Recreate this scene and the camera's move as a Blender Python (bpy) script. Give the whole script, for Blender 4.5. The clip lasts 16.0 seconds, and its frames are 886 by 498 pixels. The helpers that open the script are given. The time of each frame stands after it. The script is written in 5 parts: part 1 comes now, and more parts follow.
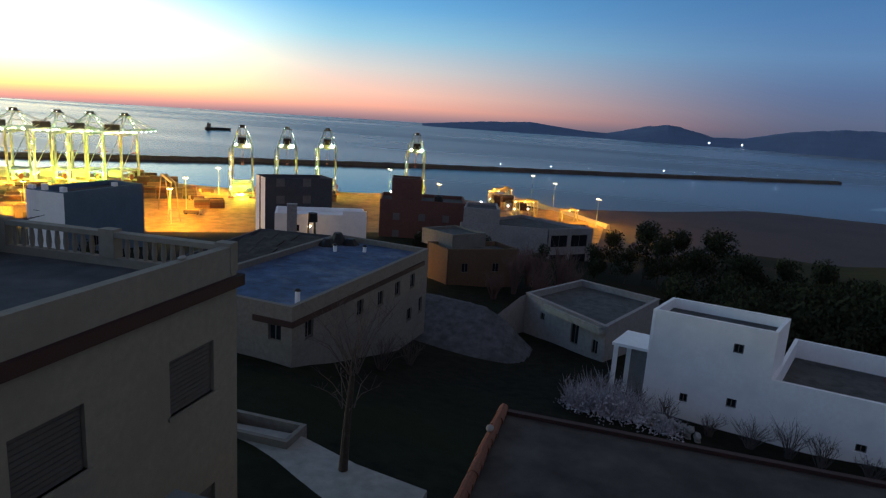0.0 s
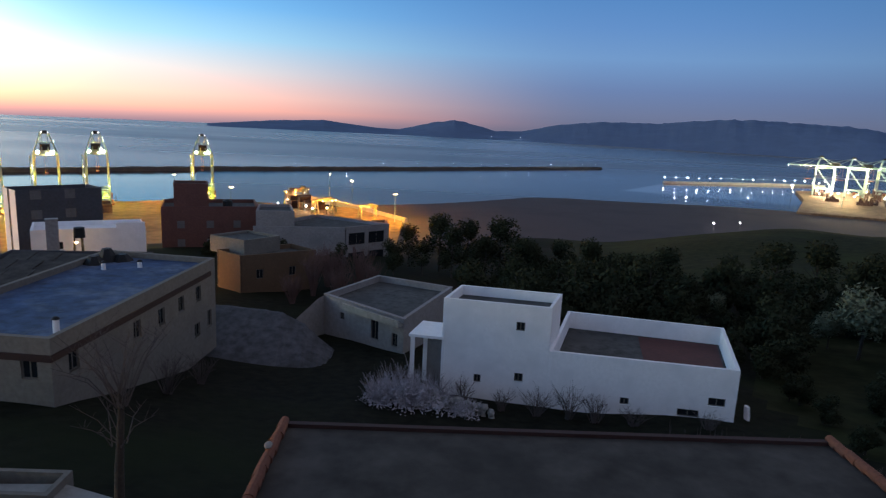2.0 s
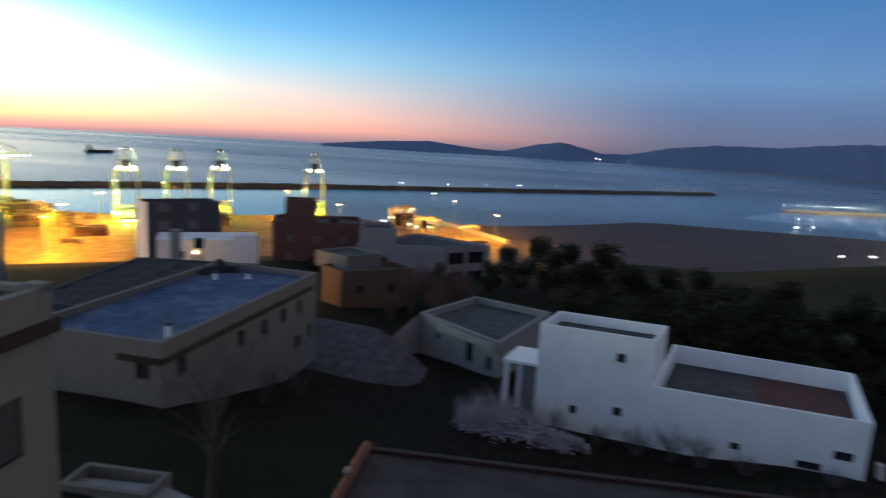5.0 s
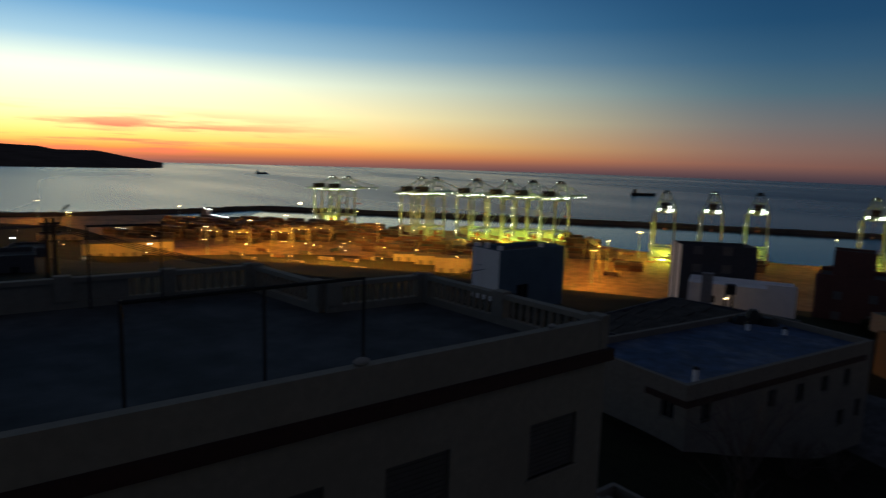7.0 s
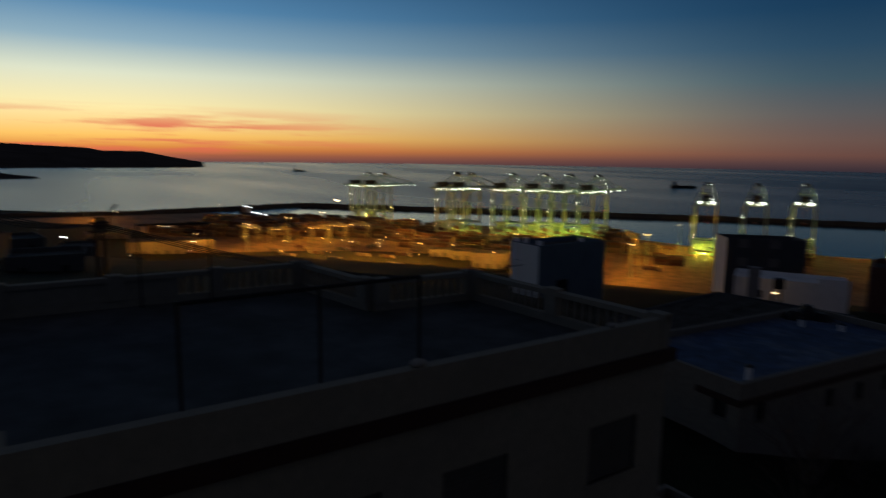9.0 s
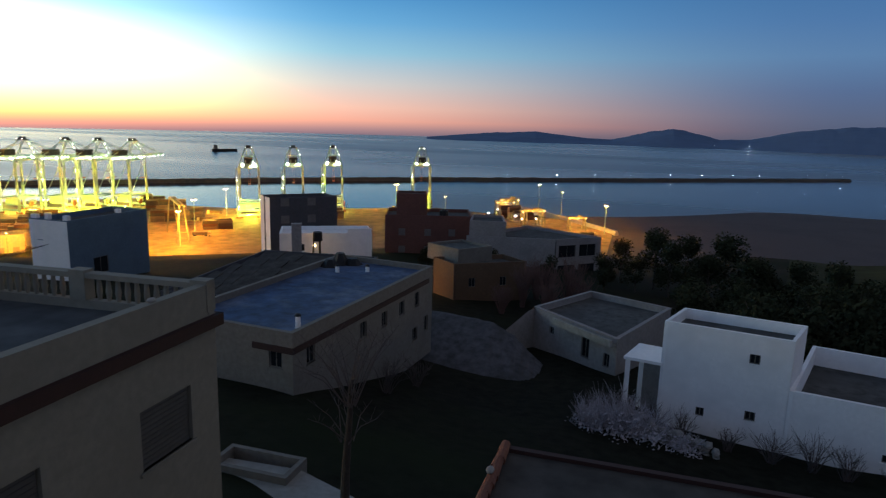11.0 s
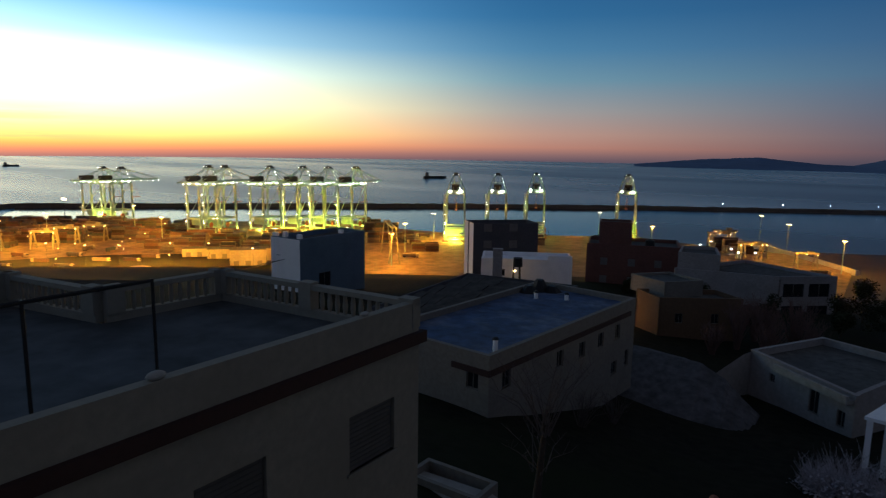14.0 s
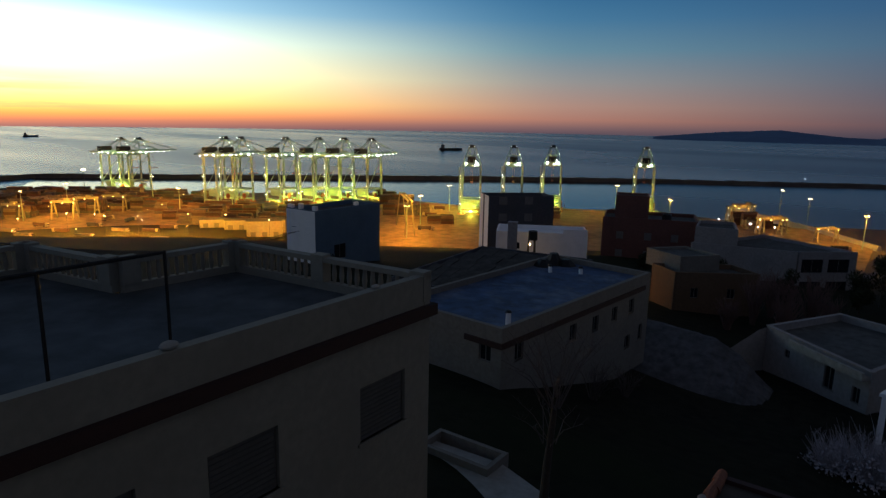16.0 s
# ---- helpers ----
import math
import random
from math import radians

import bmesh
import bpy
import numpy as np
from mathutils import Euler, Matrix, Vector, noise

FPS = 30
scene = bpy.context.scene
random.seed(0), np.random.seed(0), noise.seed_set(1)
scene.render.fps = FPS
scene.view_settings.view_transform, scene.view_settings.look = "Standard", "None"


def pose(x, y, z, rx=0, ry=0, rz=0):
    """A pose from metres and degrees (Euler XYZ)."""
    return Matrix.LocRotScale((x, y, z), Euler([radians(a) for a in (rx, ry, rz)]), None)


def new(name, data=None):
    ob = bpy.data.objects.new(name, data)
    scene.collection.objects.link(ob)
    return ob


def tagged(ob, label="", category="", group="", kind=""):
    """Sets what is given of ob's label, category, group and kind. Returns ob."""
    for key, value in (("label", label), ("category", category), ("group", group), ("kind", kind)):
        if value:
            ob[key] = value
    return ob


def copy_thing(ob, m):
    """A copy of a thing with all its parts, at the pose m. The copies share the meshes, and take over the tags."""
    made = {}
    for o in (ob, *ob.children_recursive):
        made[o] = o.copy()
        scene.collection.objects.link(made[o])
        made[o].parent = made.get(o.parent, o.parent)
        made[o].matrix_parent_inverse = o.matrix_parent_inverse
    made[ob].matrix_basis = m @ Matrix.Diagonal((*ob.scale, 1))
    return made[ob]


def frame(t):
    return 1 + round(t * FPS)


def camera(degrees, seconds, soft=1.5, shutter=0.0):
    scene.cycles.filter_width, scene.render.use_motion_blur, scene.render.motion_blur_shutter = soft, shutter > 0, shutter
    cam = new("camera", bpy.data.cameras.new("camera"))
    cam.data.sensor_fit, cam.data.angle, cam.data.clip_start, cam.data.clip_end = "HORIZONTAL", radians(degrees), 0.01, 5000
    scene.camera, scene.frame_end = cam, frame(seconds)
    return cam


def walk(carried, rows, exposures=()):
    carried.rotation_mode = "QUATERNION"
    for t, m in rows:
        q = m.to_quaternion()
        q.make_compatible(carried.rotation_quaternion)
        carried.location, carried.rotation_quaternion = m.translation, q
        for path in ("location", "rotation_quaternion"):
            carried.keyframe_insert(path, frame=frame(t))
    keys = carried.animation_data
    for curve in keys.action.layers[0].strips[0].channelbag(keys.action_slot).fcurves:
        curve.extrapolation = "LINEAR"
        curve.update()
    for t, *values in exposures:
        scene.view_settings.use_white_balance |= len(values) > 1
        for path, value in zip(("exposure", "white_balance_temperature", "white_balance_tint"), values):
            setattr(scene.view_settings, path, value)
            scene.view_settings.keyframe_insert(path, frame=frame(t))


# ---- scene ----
# ---- camera and walk ----
cam = camera(69.4, 16.0, soft=1.2, shutter=0.4)
# seconds, x, y, z, yaw, pitch, roll
PATH = [
    (0, -0.40, -0.34, 99.95, 16.74, -12.18, -3.74),
    (0.5, -0.27, -0.23, 99.98, 14.83, -12.69, -0.72),
    (1, -0.20, -0.05, 100.00, 4.99, -10.03, -1.95),
    (1.5, -0.00, -0.00, 100.00, 0.34, -8.05, -1.02),
    (2, 0.37, -0.02, 100.10, -1.35, -11.35, -2.83),
    (2.5, 0.49, 0.11, 100.11, -6.64, -11.11, -3.73),
    (3, 0.48, 0.19, 100.14, -19.28, -8.10, -6.27),
    (3.2, 0.48, 0.20, 100.14, -20.98, -7.75, -6.1),
    (3.9, 0.50, 0.35, 100.12, -22.50, -8.30, -5.00),
    (4.6, 0.52, 0.55, 100.08, -8.00, -9.60, -4.00),
    (5.3, 0.52, 0.75, 100.04, 18.80, -10.16, -3.09),
    (5.5, 0.52, 0.75, 100.04, 24.40, -10.26, -3.09),
    (6, 0.23, 0.72, 100.03, 35.51, -8.04, -3.83),
    (6.5, 0.09, 0.66, 100.04, 42.42, -8.19, -3.77),
    (7, 0.08, 0.59, 100.14, 53.16, -8.22, -1.69),
    (7.5, -0.06, 0.61, 100.12, 63.04, -8.99, 0.58),
    (8, -0.05, 0.53, 100.14, 66.40, -8.90, -0.02),
    (8.5, -0.07, 0.50, 100.10, 65.80, -6.83, 0.53),
    (9, -0.46, 0.54, 100.10, 56.27, -8.70, -0.77),
    (9.5, -0.32, 0.67, 100.12, 37.04, -11.23, -2.90),
    (10, -0.27, 0.69, 100.13, 28.62, -11.72, -2.35),
    (10.2, -0.27, 0.69, 100.13, 26.22, -12.15, -2.30),
    (11.2, -0.30, 0.76, 100.12, 16.50, -10.80, -1.50),
    (12.3, -0.31, 0.85, 100.10, 20.52, -9.50, -0.23),
    (12.5, -0.31, 0.85, 100.10, 24.22, -9.60, -0.23),
    (13, -0.32, 0.78, 100.11, 30.54, -9.28, -0.08),
    (13.5, -0.34, 0.79, 100.10, 32.98, -9.22, -0.29),
    (14, -0.36, 0.80, 100.09, 35.03, -9.07, -0.88),
    (14.5, -0.36, 0.73, 100.12, 38.54, -9.31, -0.71),
    (15, -0.35, 0.76, 100.12, 39.37, -8.98, -1.14),
    (15.5, -0.31, 0.82, 100.09, 38.34, -9.69, -1.91),
    (16, -0.29, 0.86, 100.11, 36.45, -11.55, -1.03),
]
EXPOSURES = [(0, 2.65), (0.5, 2.85), (1, 2.7), (1.5, 2.75), (2, 3.1), (2.5, 3.35), (3, 3.35), (4.2, 3.2), (5.5, 2.4), (6, 1.35), (6.5, 0.9), (7, 0.45),
             (7.5, 0.0), (8, -0.15), (8.5, -0.4), (9, -0.2), (9.5, 1.1), (10, 2.05), (11.2, 2.5), (12.5, 2.15), (13, 1.85), (13.5, 1.7), (14, 1.5), (14.5, 1.3),
             (15, 1.05), (15.5, 1.1), (16, 1.3)]
# the picture turns slightly green away from the sunset
walk(cam, [(t, pose(x, y, z, 90 + p, r, w)) for t, x, y, z, w, p, r in PATH],
     [(t, e, 6420 + 280 * max(0.0, e - 1.5), 10 - 5 * min(1.0, max(0.0, (e + 0.2) / 1.4), max(0.0, (3.2 - e) / 0.5))) for t, e in EXPOSURES])

# ---- dusk sky ----
SUN_AZ = 86.0
AFTERGLOW = [(-0.020, (0.20, 0.085, 0.075)), (-0.011, (0.42, 0.13, 0.065)), (-0.001, (0.84, 0.27, 0.055)), (0.016, (1.18, 0.66, 0.15)), (0.055, (1.16, 0.98, 0.48)),
             (0.10, (0.86, 0.90, 0.68)), (0.143, (0.33, 0.50, 0.60)), (0.19, (0.11, 0.28, 0.48)), (0.25, (0.045, 0.15, 0.32)), (0.45, (0.02, 0.045, 0.09)), (0.95, (0.010, 0.014, 0.024))]
FLANK = [(-0.020, (0.050, 0.034, 0.044)), (-0.011, (0.105, 0.056, 0.056)), (0.001, (0.205, 0.092, 0.068)), (0.02, (0.212, 0.122, 0.095)), (0.055, (0.150, 0.138, 0.132)),
         (0.10, (0.066, 0.120, 0.154)), (0.143, (0.030, 0.086, 0.150)), (0.19, (0.013, 0.057, 0.124)), (0.25, (0.008, 0.041, 0.103)), (0.45, (0.024, 0.030, 0.046)), (0.95, (0.010, 0.014, 0.024))]
AWAY = [(-0.022, (0.012, 0.015, 0.025)), (-0.006, (0.015, 0.018, 0.031)), (0.02, (0.018, 0.023, 0.041)), (0.055, (0.017, 0.027, 0.054)),
        (0.10, (0.019, 0.038, 0.074)), (0.143, (0.014, 0.033, 0.073)), (0.19, (0.010, 0.029, 0.068)), (0.25, (0.008, 0.025, 0.060)), (0.45, (0.075, 0.076, 0.098)), (0.95, (0.010, 0.014, 0.024))]


def link_chain(tree, node_type, **inputs):
    node = tree.nodes.new(node_type)
    for key, value in inputs.items():
        slot = node.inputs[int(key[1:])] if key[0] == "i" and key[1:].isdigit() else node.inputs[key]
        if isinstance(value, bpy.types.NodeSocket):
            tree.links.new(value, slot)
        else:
            slot.default_value = value
    return node


def math_node(tree, operation, a, b=0.0, clamp=False):
    node = link_chain(tree, "ShaderNodeMath", i0=a, i1=b)
    node.operation, node.use_clamp = operation, clamp
    return node.outputs[0]


def ramp_node(tree, fac, stops):
    node = link_chain(tree, "ShaderNodeValToRGB", i0=fac)
    ramp = node.color_ramp
    for k, (at, colour) in enumerate(stops):
        stop = ramp.elements[k] if k < 2 else ramp.elements.new(at)
        stop.position = at
        stop.color = (*colour, 1)
    return node.outputs[0]


def mix_colour(tree, fac, a, b, blend="MIX"):
    node = tree.nodes.new("ShaderNodeMix")
    node.data_type, node.blend_type = "RGBA", blend
    for slot, value in ((0, fac), (6, a), (7, b)):
        if isinstance(value, bpy.types.NodeSocket):
            tree.links.new(value, node.inputs[slot])
        else:
            node.inputs[slot].default_value = value if slot == 0 else (*value, 1)
    return node.outputs[2]


def map_range(tree, value, a, b, c=0.0, d=1.0, smooth=False):
    node = link_chain(tree, "ShaderNodeMapRange", i0=value, i1=a, i2=b, i3=c, i4=d)
    node.interpolation_type = "SMOOTHSTEP" if smooth else "LINEAR"
    return node.outputs[0]


def build_sky():
    world = bpy.data.worlds.new("dusk_sky")
    world.use_nodes = True
    scene.world = world
    tree = world.node_tree
    background = tree.nodes["Background"]
    way = tree.nodes.new("ShaderNodeTexCoord").outputs["Generated"]
    xyz = link_chain(tree, "ShaderNodeSeparateXYZ", i0=way)
    height = math_node(tree, "MULTIPLY", math_node(tree, "ADD", xyz.outputs[2], 0.03), 1.0, True)
    level = link_chain(tree, "ShaderNodeCombineXYZ", i0=xyz.outputs[0], i1=xyz.outputs[1])
    flat = link_chain(tree, "ShaderNodeVectorMath", i0=level.outputs[0])
    flat.operation = "NORMALIZE"
    dot = link_chain(tree, "ShaderNodeVectorMath", i0=flat.outputs[0])
    dot.inputs[1].default_value = (-math.sin(radians(SUN_AZ)), math.cos(radians(SUN_AZ)), 0)
    dot.operation = "DOT_PRODUCT"
    off = math_node(tree, "ARCCOSINE", dot.outputs["Value"])
    ramps = [ramp_node(tree, height, [(z + 0.03, c) for z, c in stops]) for stops in (AFTERGLOW, FLANK, AWAY)]
    near = mix_colour(tree, map_range(tree, off, radians(0), radians(62), smooth=True), ramps[0], ramps[1])
    sky = mix_colour(tree, map_range(tree, off, radians(45), radians(102), smooth=True), near, ramps[2])
    sky = mix_colour(tree, map_range(tree, off, radians(100), radians(140), smooth=True), sky, mix_colour(tree, 1.0, ramps[2], (0.72, 0.72, 0.70), "MULTIPLY"))
    # thin streaks of cloud low over the place where the sun went down
    stretched = link_chain(tree, "ShaderNodeMapping", i0=way)
    stretched.inputs["Scale"].default_value = (3.6, 3.6, 62)
    stretched.inputs["Rotation"].default_value = (radians(1.6), 0, 0)
    streak = link_chain(tree, "ShaderNodeTexNoise", Vector=stretched.outputs[0], Scale=1.25, Detail=5.0, Roughness=0.55)
    band = math_node(tree, "MULTIPLY", map_range(tree, xyz.outputs[2], -0.016, 0.004), map_range(tree, xyz.outputs[2], 0.06, 0.03))
    cloud = math_node(tree, "MULTIPLY", math_node(tree, "MULTIPLY", map_range(tree, streak.outputs[0], 0.47, 0.60), band), map_range(tree, off, radians(27), radians(10)))
    sky = mix_colour(tree, math_node(tree, "MULTIPLY", cloud, 0.85), sky, (0.86, 0.15, 0.10))
    tree.links.new(sky, background.inputs[0])
    background.inputs[1].default_value = 1.0


build_sky()


# ---- materials ----
def material(name, colour, rough=0.8, vary=0.25, grain=6.0, stains=0.35, bump=0.15, metal=0.0, tint=None, island=False, sheen=0.25):
    """A surface with fine grain and broad stains, both in metres."""
    m = bpy.data.materials.new(name)
    m.use_nodes = True
    tree = m.node_tree
    shader = tree.nodes["Principled BSDF"]
    where = tree.nodes.new("ShaderNodeTexCoord").outputs["Object"]
    fine = link_chain(tree, "ShaderNodeTexNoise", Vector=where, Scale=grain, Detail=6.0, Roughness=0.6)
    broad = link_chain(tree, "ShaderNodeTexNoise", Vector=where, Scale=stains, Detail=4.0, Roughness=0.65)
    dark = tuple(v * (1 - vary) for v in colour)
    light = tuple(min(1, v * (1 + vary * 0.6)) for v in colour)
    base = mix_colour(tree, map_range(tree, fine.outputs[0], 0.3, 0.7), dark, light)
    worn = tint or tuple(v * (1 - vary * 1.3) for v in colour)
    base = mix_colour(tree, map_range(tree, broad.outputs[0], 0.48, 0.72, 0.0, 0.75), base, worn)
    if island:
        pick = tree.nodes.new("ShaderNodeObjectInfo").outputs["Random"]
        base = mix_colour(tree, 1.0, base, ramp_node(tree, pick, [(0, (0.35, 0.3, 0.3)), (0.3, (1.3, 0.9, 0.8)), (0.6, (0.5, 0.8, 1.1)), (0.85, (1.6, 1.6, 1.6))]), "MULTIPLY")
    tree.links.new(base, shader.inputs["Base Color"])
    shader.inputs["Metallic"].default_value = metal
    shader.inputs["Specular IOR Level"].default_value = sheen
    tree.links.new(map_range(tree, fine.outputs[0], 0.2, 0.8, max(0.02, rough - 0.1), min(1, rough + 0.1)), shader.inputs["Roughness"])
    if bump:
        relief = link_chain(tree, "ShaderNodeBump", Height=fine.outputs[0], Strength=bump, Distance=0.05)
        tree.links.new(relief.outputs[0], shader.inputs["Normal"])
    return m


def glow(name, colour, strength):
    m = bpy.data.materials.new(name)
    m.use_nodes = True
    shader = m.node_tree.nodes["Principled BSDF"]
    shader.inputs["Base Color"].default_value = (0.8, 0.8, 0.8, 1)
    shader.inputs["Emission Color"].default_value = (*colour, 1)
    shader.inputs["Emission Strength"].default_value = strength
    return m


def water_material(name, calm):
    m = bpy.data.materials.new(name)
    m.use_nodes = True
    tree = m.node_tree
    shader = tree.nodes["Principled BSDF"]
    shader.inputs["Base Color"].default_value = (0.008, 0.016, 0.028, 1)
    shader.inputs["IOR"].default_value = 1.33
    where = tree.nodes.new("ShaderNodeTexCoord").outputs["Object"]
    squeezed = link_chain(tree, "ShaderNodeMapping", i0=where)
    squeezed.inputs["Scale"].default_value = (0.0011, 0.0042, 1)
    squeezed.inputs["Rotation"].default_value = (0, 0, radians(-28))
    drift = link_chain(tree, "ShaderNodeTexNoise", Vector=squeezed.outputs[0], Scale=0.36, Detail=2.0, Roughness=0.5)
    tree.links.new(map_range(tree, drift.outputs[0], 0.34, 0.68, 0.20 * calm, 0.33 * calm), shader.inputs["Roughness"])
    ripple = link_chain(tree, "ShaderNodeTexNoise", Vector=where, Scale=0.12, Detail=5.0, Roughness=0.6)
    relief = link_chain(tree, "ShaderNodeBump", Height=ripple.outputs[0], Strength=0.13 * calm, Distance=1.5)
    tree.links.new(relief.outputs[0], shader.inputs["Normal"])
    return m


CREAM = material("cream_render", (0.21, 0.195, 0.165), 0.9, 0.14, 5, 0.5)
PALE = material("pale_render", (0.185, 0.165, 0.145), 0.9, 0.2, 4, 0.4)
WHITEWASH = material("whitewash", (0.84, 0.82, 0.83), 0.9, 0.06, 4, 0.5, tint=(0.70, 0.69, 0.70))
BLUE_WALL = material("blue_grey_render", (0.10, 0.15, 0.205), 0.9, 0.15, 3, 0.3)
RED_WALL = material("red_brown_render", (0.140, 0.064, 0.054), 0.9, 0.2, 3, 0.3)
GREY_WALL = material("bare_grey_render", (0.27, 0.25, 0.25), 0.9, 0.2, 3, 0.25)
DARK_WALL = material("dark_grey_render", (0.075, 0.075, 0.085), 0.85, 0.2, 3, 0.3)
OCHRE = material("ochre_render", (0.128, 0.079, 0.049), 0.9, 0.18, 3, 0.3)
STONE = material("rough_grey_stone", (0.30, 0.29, 0.28), 0.95, 0.35, 3, 0.5, 0.4)
MAROON = material("maroon_paint", (0.045, 0.022, 0.02), 0.7, 0.2, 6, 0.6)
ROOF_GREY = material("grey_roof_screed", (0.10, 0.10, 0.098), 0.95, 0.45, 1.2, 0.3, tint=(0.05, 0.05, 0.052), sheen=0.1)
ROOF_BLUE = material("blue_roof_coating", (0.05, 0.083, 0.165), 0.75, 0.6, 1.1, 0.35, tint=(0.19, 0.225, 0.30))
ROOF_RED = material("red_roof_coating", (0.12, 0.05, 0.045), 0.8, 0.25, 3, 0.5)
ROOF_SLAB = material("patched_roof_slab", (0.075, 0.068, 0.062), 0.95, 0.45, 0.9, 0.3, tint=(0.04, 0.038, 0.036), sheen=0.1)
TERRACOTTA = material("terracotta", (0.18, 0.075, 0.05), 0.85, 0.3, 9, 1.2)
CURTAIN = material("pale_curtain_behind_glass", (0.15, 0.14, 0.14), 0.5, 0.2, 4, 1, 0)
RED_TWIGS = material("reddish_twigs", (0.16, 0.095, 0.085), 0.95, 0.2, 12, 1, 0, sheen=0.05)
CONCRETE = material("concrete", (0.30, 0.29, 0.27), 0.9, 0.25, 2, 0.2)
YARD = material("yard_asphalt", (0.20, 0.14, 0.09), 0.85, 0.45, 0.12, 0.025, 0.05, tint=(0.085, 0.06, 0.04), sheen=0.1)
SHUTTER = material("grey_shutter", (0.075, 0.073, 0.072), 0.7, 0.2, 6, 1)
GLASS = material("dark_window_glass", (0.015, 0.018, 0.022), 0.08, 0.2, 2, 1, 0)
FRAME = material("window_frame_paint", (0.14, 0.13, 0.12), 0.6, 0.2, 8, 1)
IRON = material("dark_iron", (0.03, 0.03, 0.032), 0.6, 0.3, 9, 1.5, metal=0.6)
STEEL = material("pale_crane_paint", (0.27, 0.36, 0.32), 0.6, 0.15, 0.8, 0.05, 0)
RUST = material("rust_red_steel", (0.25, 0.09, 0.05), 0.7, 0.3, 1, 0.1, 0)
BOXES = material("container_paint", (0.075, 0.060, 0.052), 0.7, 0.25, 1, 0.1, 0, island=True)
GROUND = material("garden_soil", (0.018, 0.018, 0.013), 0.95, 0.5, 1.2, 0.06, 0.6, tint=(0.020, 0.026, 0.012), sheen=0.03)
MEADOW = material("rough_meadow", (0.029, 0.032, 0.015), 0.95, 0.5, 0.5, 0.03, 0.6, tint=(0.046, 0.058, 0.021), sheen=0.03)
LANE = material("worn_pale_lane", (0.095, 0.095, 0.105), 0.95, 0.45, 1.5, 0.2, 0.3, tint=(0.030, 0.030, 0.026), sheen=0.1)
STAINED_ROOF = material("stained_roof_screed", (0.085, 0.092, 0.10), 0.95, 0.5, 0.7, 0.21, tint=(0.028, 0.034, 0.032), sheen=0.1)
SHED_WALL = material("pale_shed_sheeting", (0.30, 0.27, 0.22), 0.8, 0.2, 0.8, 0.1, 0.05)
YELLOW_PAINT = material("weathered_yellow_paint", (0.22, 0.20, 0.14), 0.7, 0.2, 0.8, 0.1, 0)
SAND = material("damp_sand", (0.075, 0.068, 0.074), 0.9, 0.2, 0.4, 0.012, 0.1, tint=(0.05, 0.047, 0.055), sheen=0.1)
ROCK = material("breakwater_rock", (0.05, 0.05, 0.055), 0.95, 0.4, 0.3, 0.03, 0.5)
# base lifted to brown-grey, standing in for haze before the backlit headland
HILL = material("haze_lifted_hillside", (0.11, 0.085, 0.075), 0.95, 0.3, 0.01, 0.002, 0, sheen=0.0)
# distance haze is put into this pale blue base colour
HILL_FAR = material("haze_painted_hillside", (0.13, 0.185, 0.29), 0.95, 0.12, 0.01, 0.002, 0, sheen=0.0)
BARK = material("bark", (0.06, 0.048, 0.04), 0.95, 0.3, 12, 2, 0.4)
TWIGS = material("bare_twigs", (0.10, 0.082, 0.08), 0.95, 0.2, 12, 2, 0)
PALE_TWIGS = material("pale_twigs", (0.44, 0.41, 0.45), 0.95, 0.2, 12, 1, 0, tint=(0.36, 0.29, 0.29), sheen=0.05)
LEAF = material("dark_foliage", (0.034, 0.038, 0.021), 0.9, 0.4, 2, 0.4, 0, sheen=0.05)
PALE_LEAF = material("pale_foliage", (0.13, 0.14, 0.09), 0.85, 0.3, 2, 0.4, 0)
WATER = water_material("sea_water", 1.0)
CALM = water_material("harbour_water", 0.4)
LAMP_ORANGE = glow("sodium_lamp", (1.0, 0.66, 0.30), 13)
LAMP_GREEN = glow("crane_floodlight", (0.84, 1.0, 0.78), 13)
LAMP_WHITE = glow("white_lamp", (0.95, 1.0, 1.0), 12)

# ---- building blocks ----
ORIGIN = {}


def thing(name, at, label, category, group="", kind="", turn=0.0):
    ob = new(name)
    ob.empty_display_size = 0.5
    ob.location = at
    ob.rotation_euler = (0, 0, radians(turn))
    ORIGIN[ob.name] = Vector(at)
    return tagged(ob, label, category, group, kind)


def part(name, bm, mat, parent=None, label="", local=False):
    """One mesh object; given in world metres unless local."""
    bmesh.ops.recalc_face_normals(bm, faces=bm.faces[:])
    if parent is not None and not local:
        bmesh.ops.translate(bm, vec=-ORIGIN[parent.name], verts=bm.verts[:])
    mesh = bpy.data.meshes.new(name)
    bm.to_mesh(mesh)
    bm.free()
    mesh.materials.append(mat)
    ob = new(name, mesh)
    if parent is not None:
        ob.parent = parent
        ORIGIN[ob.name] = ORIGIN[parent.name]
    return tagged(ob, label)


def box(bm, at, size, turn=0.0, m=None):
    """A box on its centre."""
    made = bmesh.ops.create_cube(bm, size=1.0)["verts"]
    t = (m or Matrix.Translation(at) @ Matrix.Rotation(radians(turn), 4, "Z")) @ Matrix.Diagonal((*size, 1))
    bmesh.ops.transform(bm, matrix=t, verts=made)
    return made


def beam(bm, a, b, w, h=None):
    """A square bar from a to b."""
    a, b = Vector(a), Vector(b)
    d = b - a
    m = Matrix.Translation((a + b) / 2) @ d.to_track_quat("Z", "Y").to_matrix().to_4x4()
    return box(bm, None, (w, h or w, d.length), m=m)


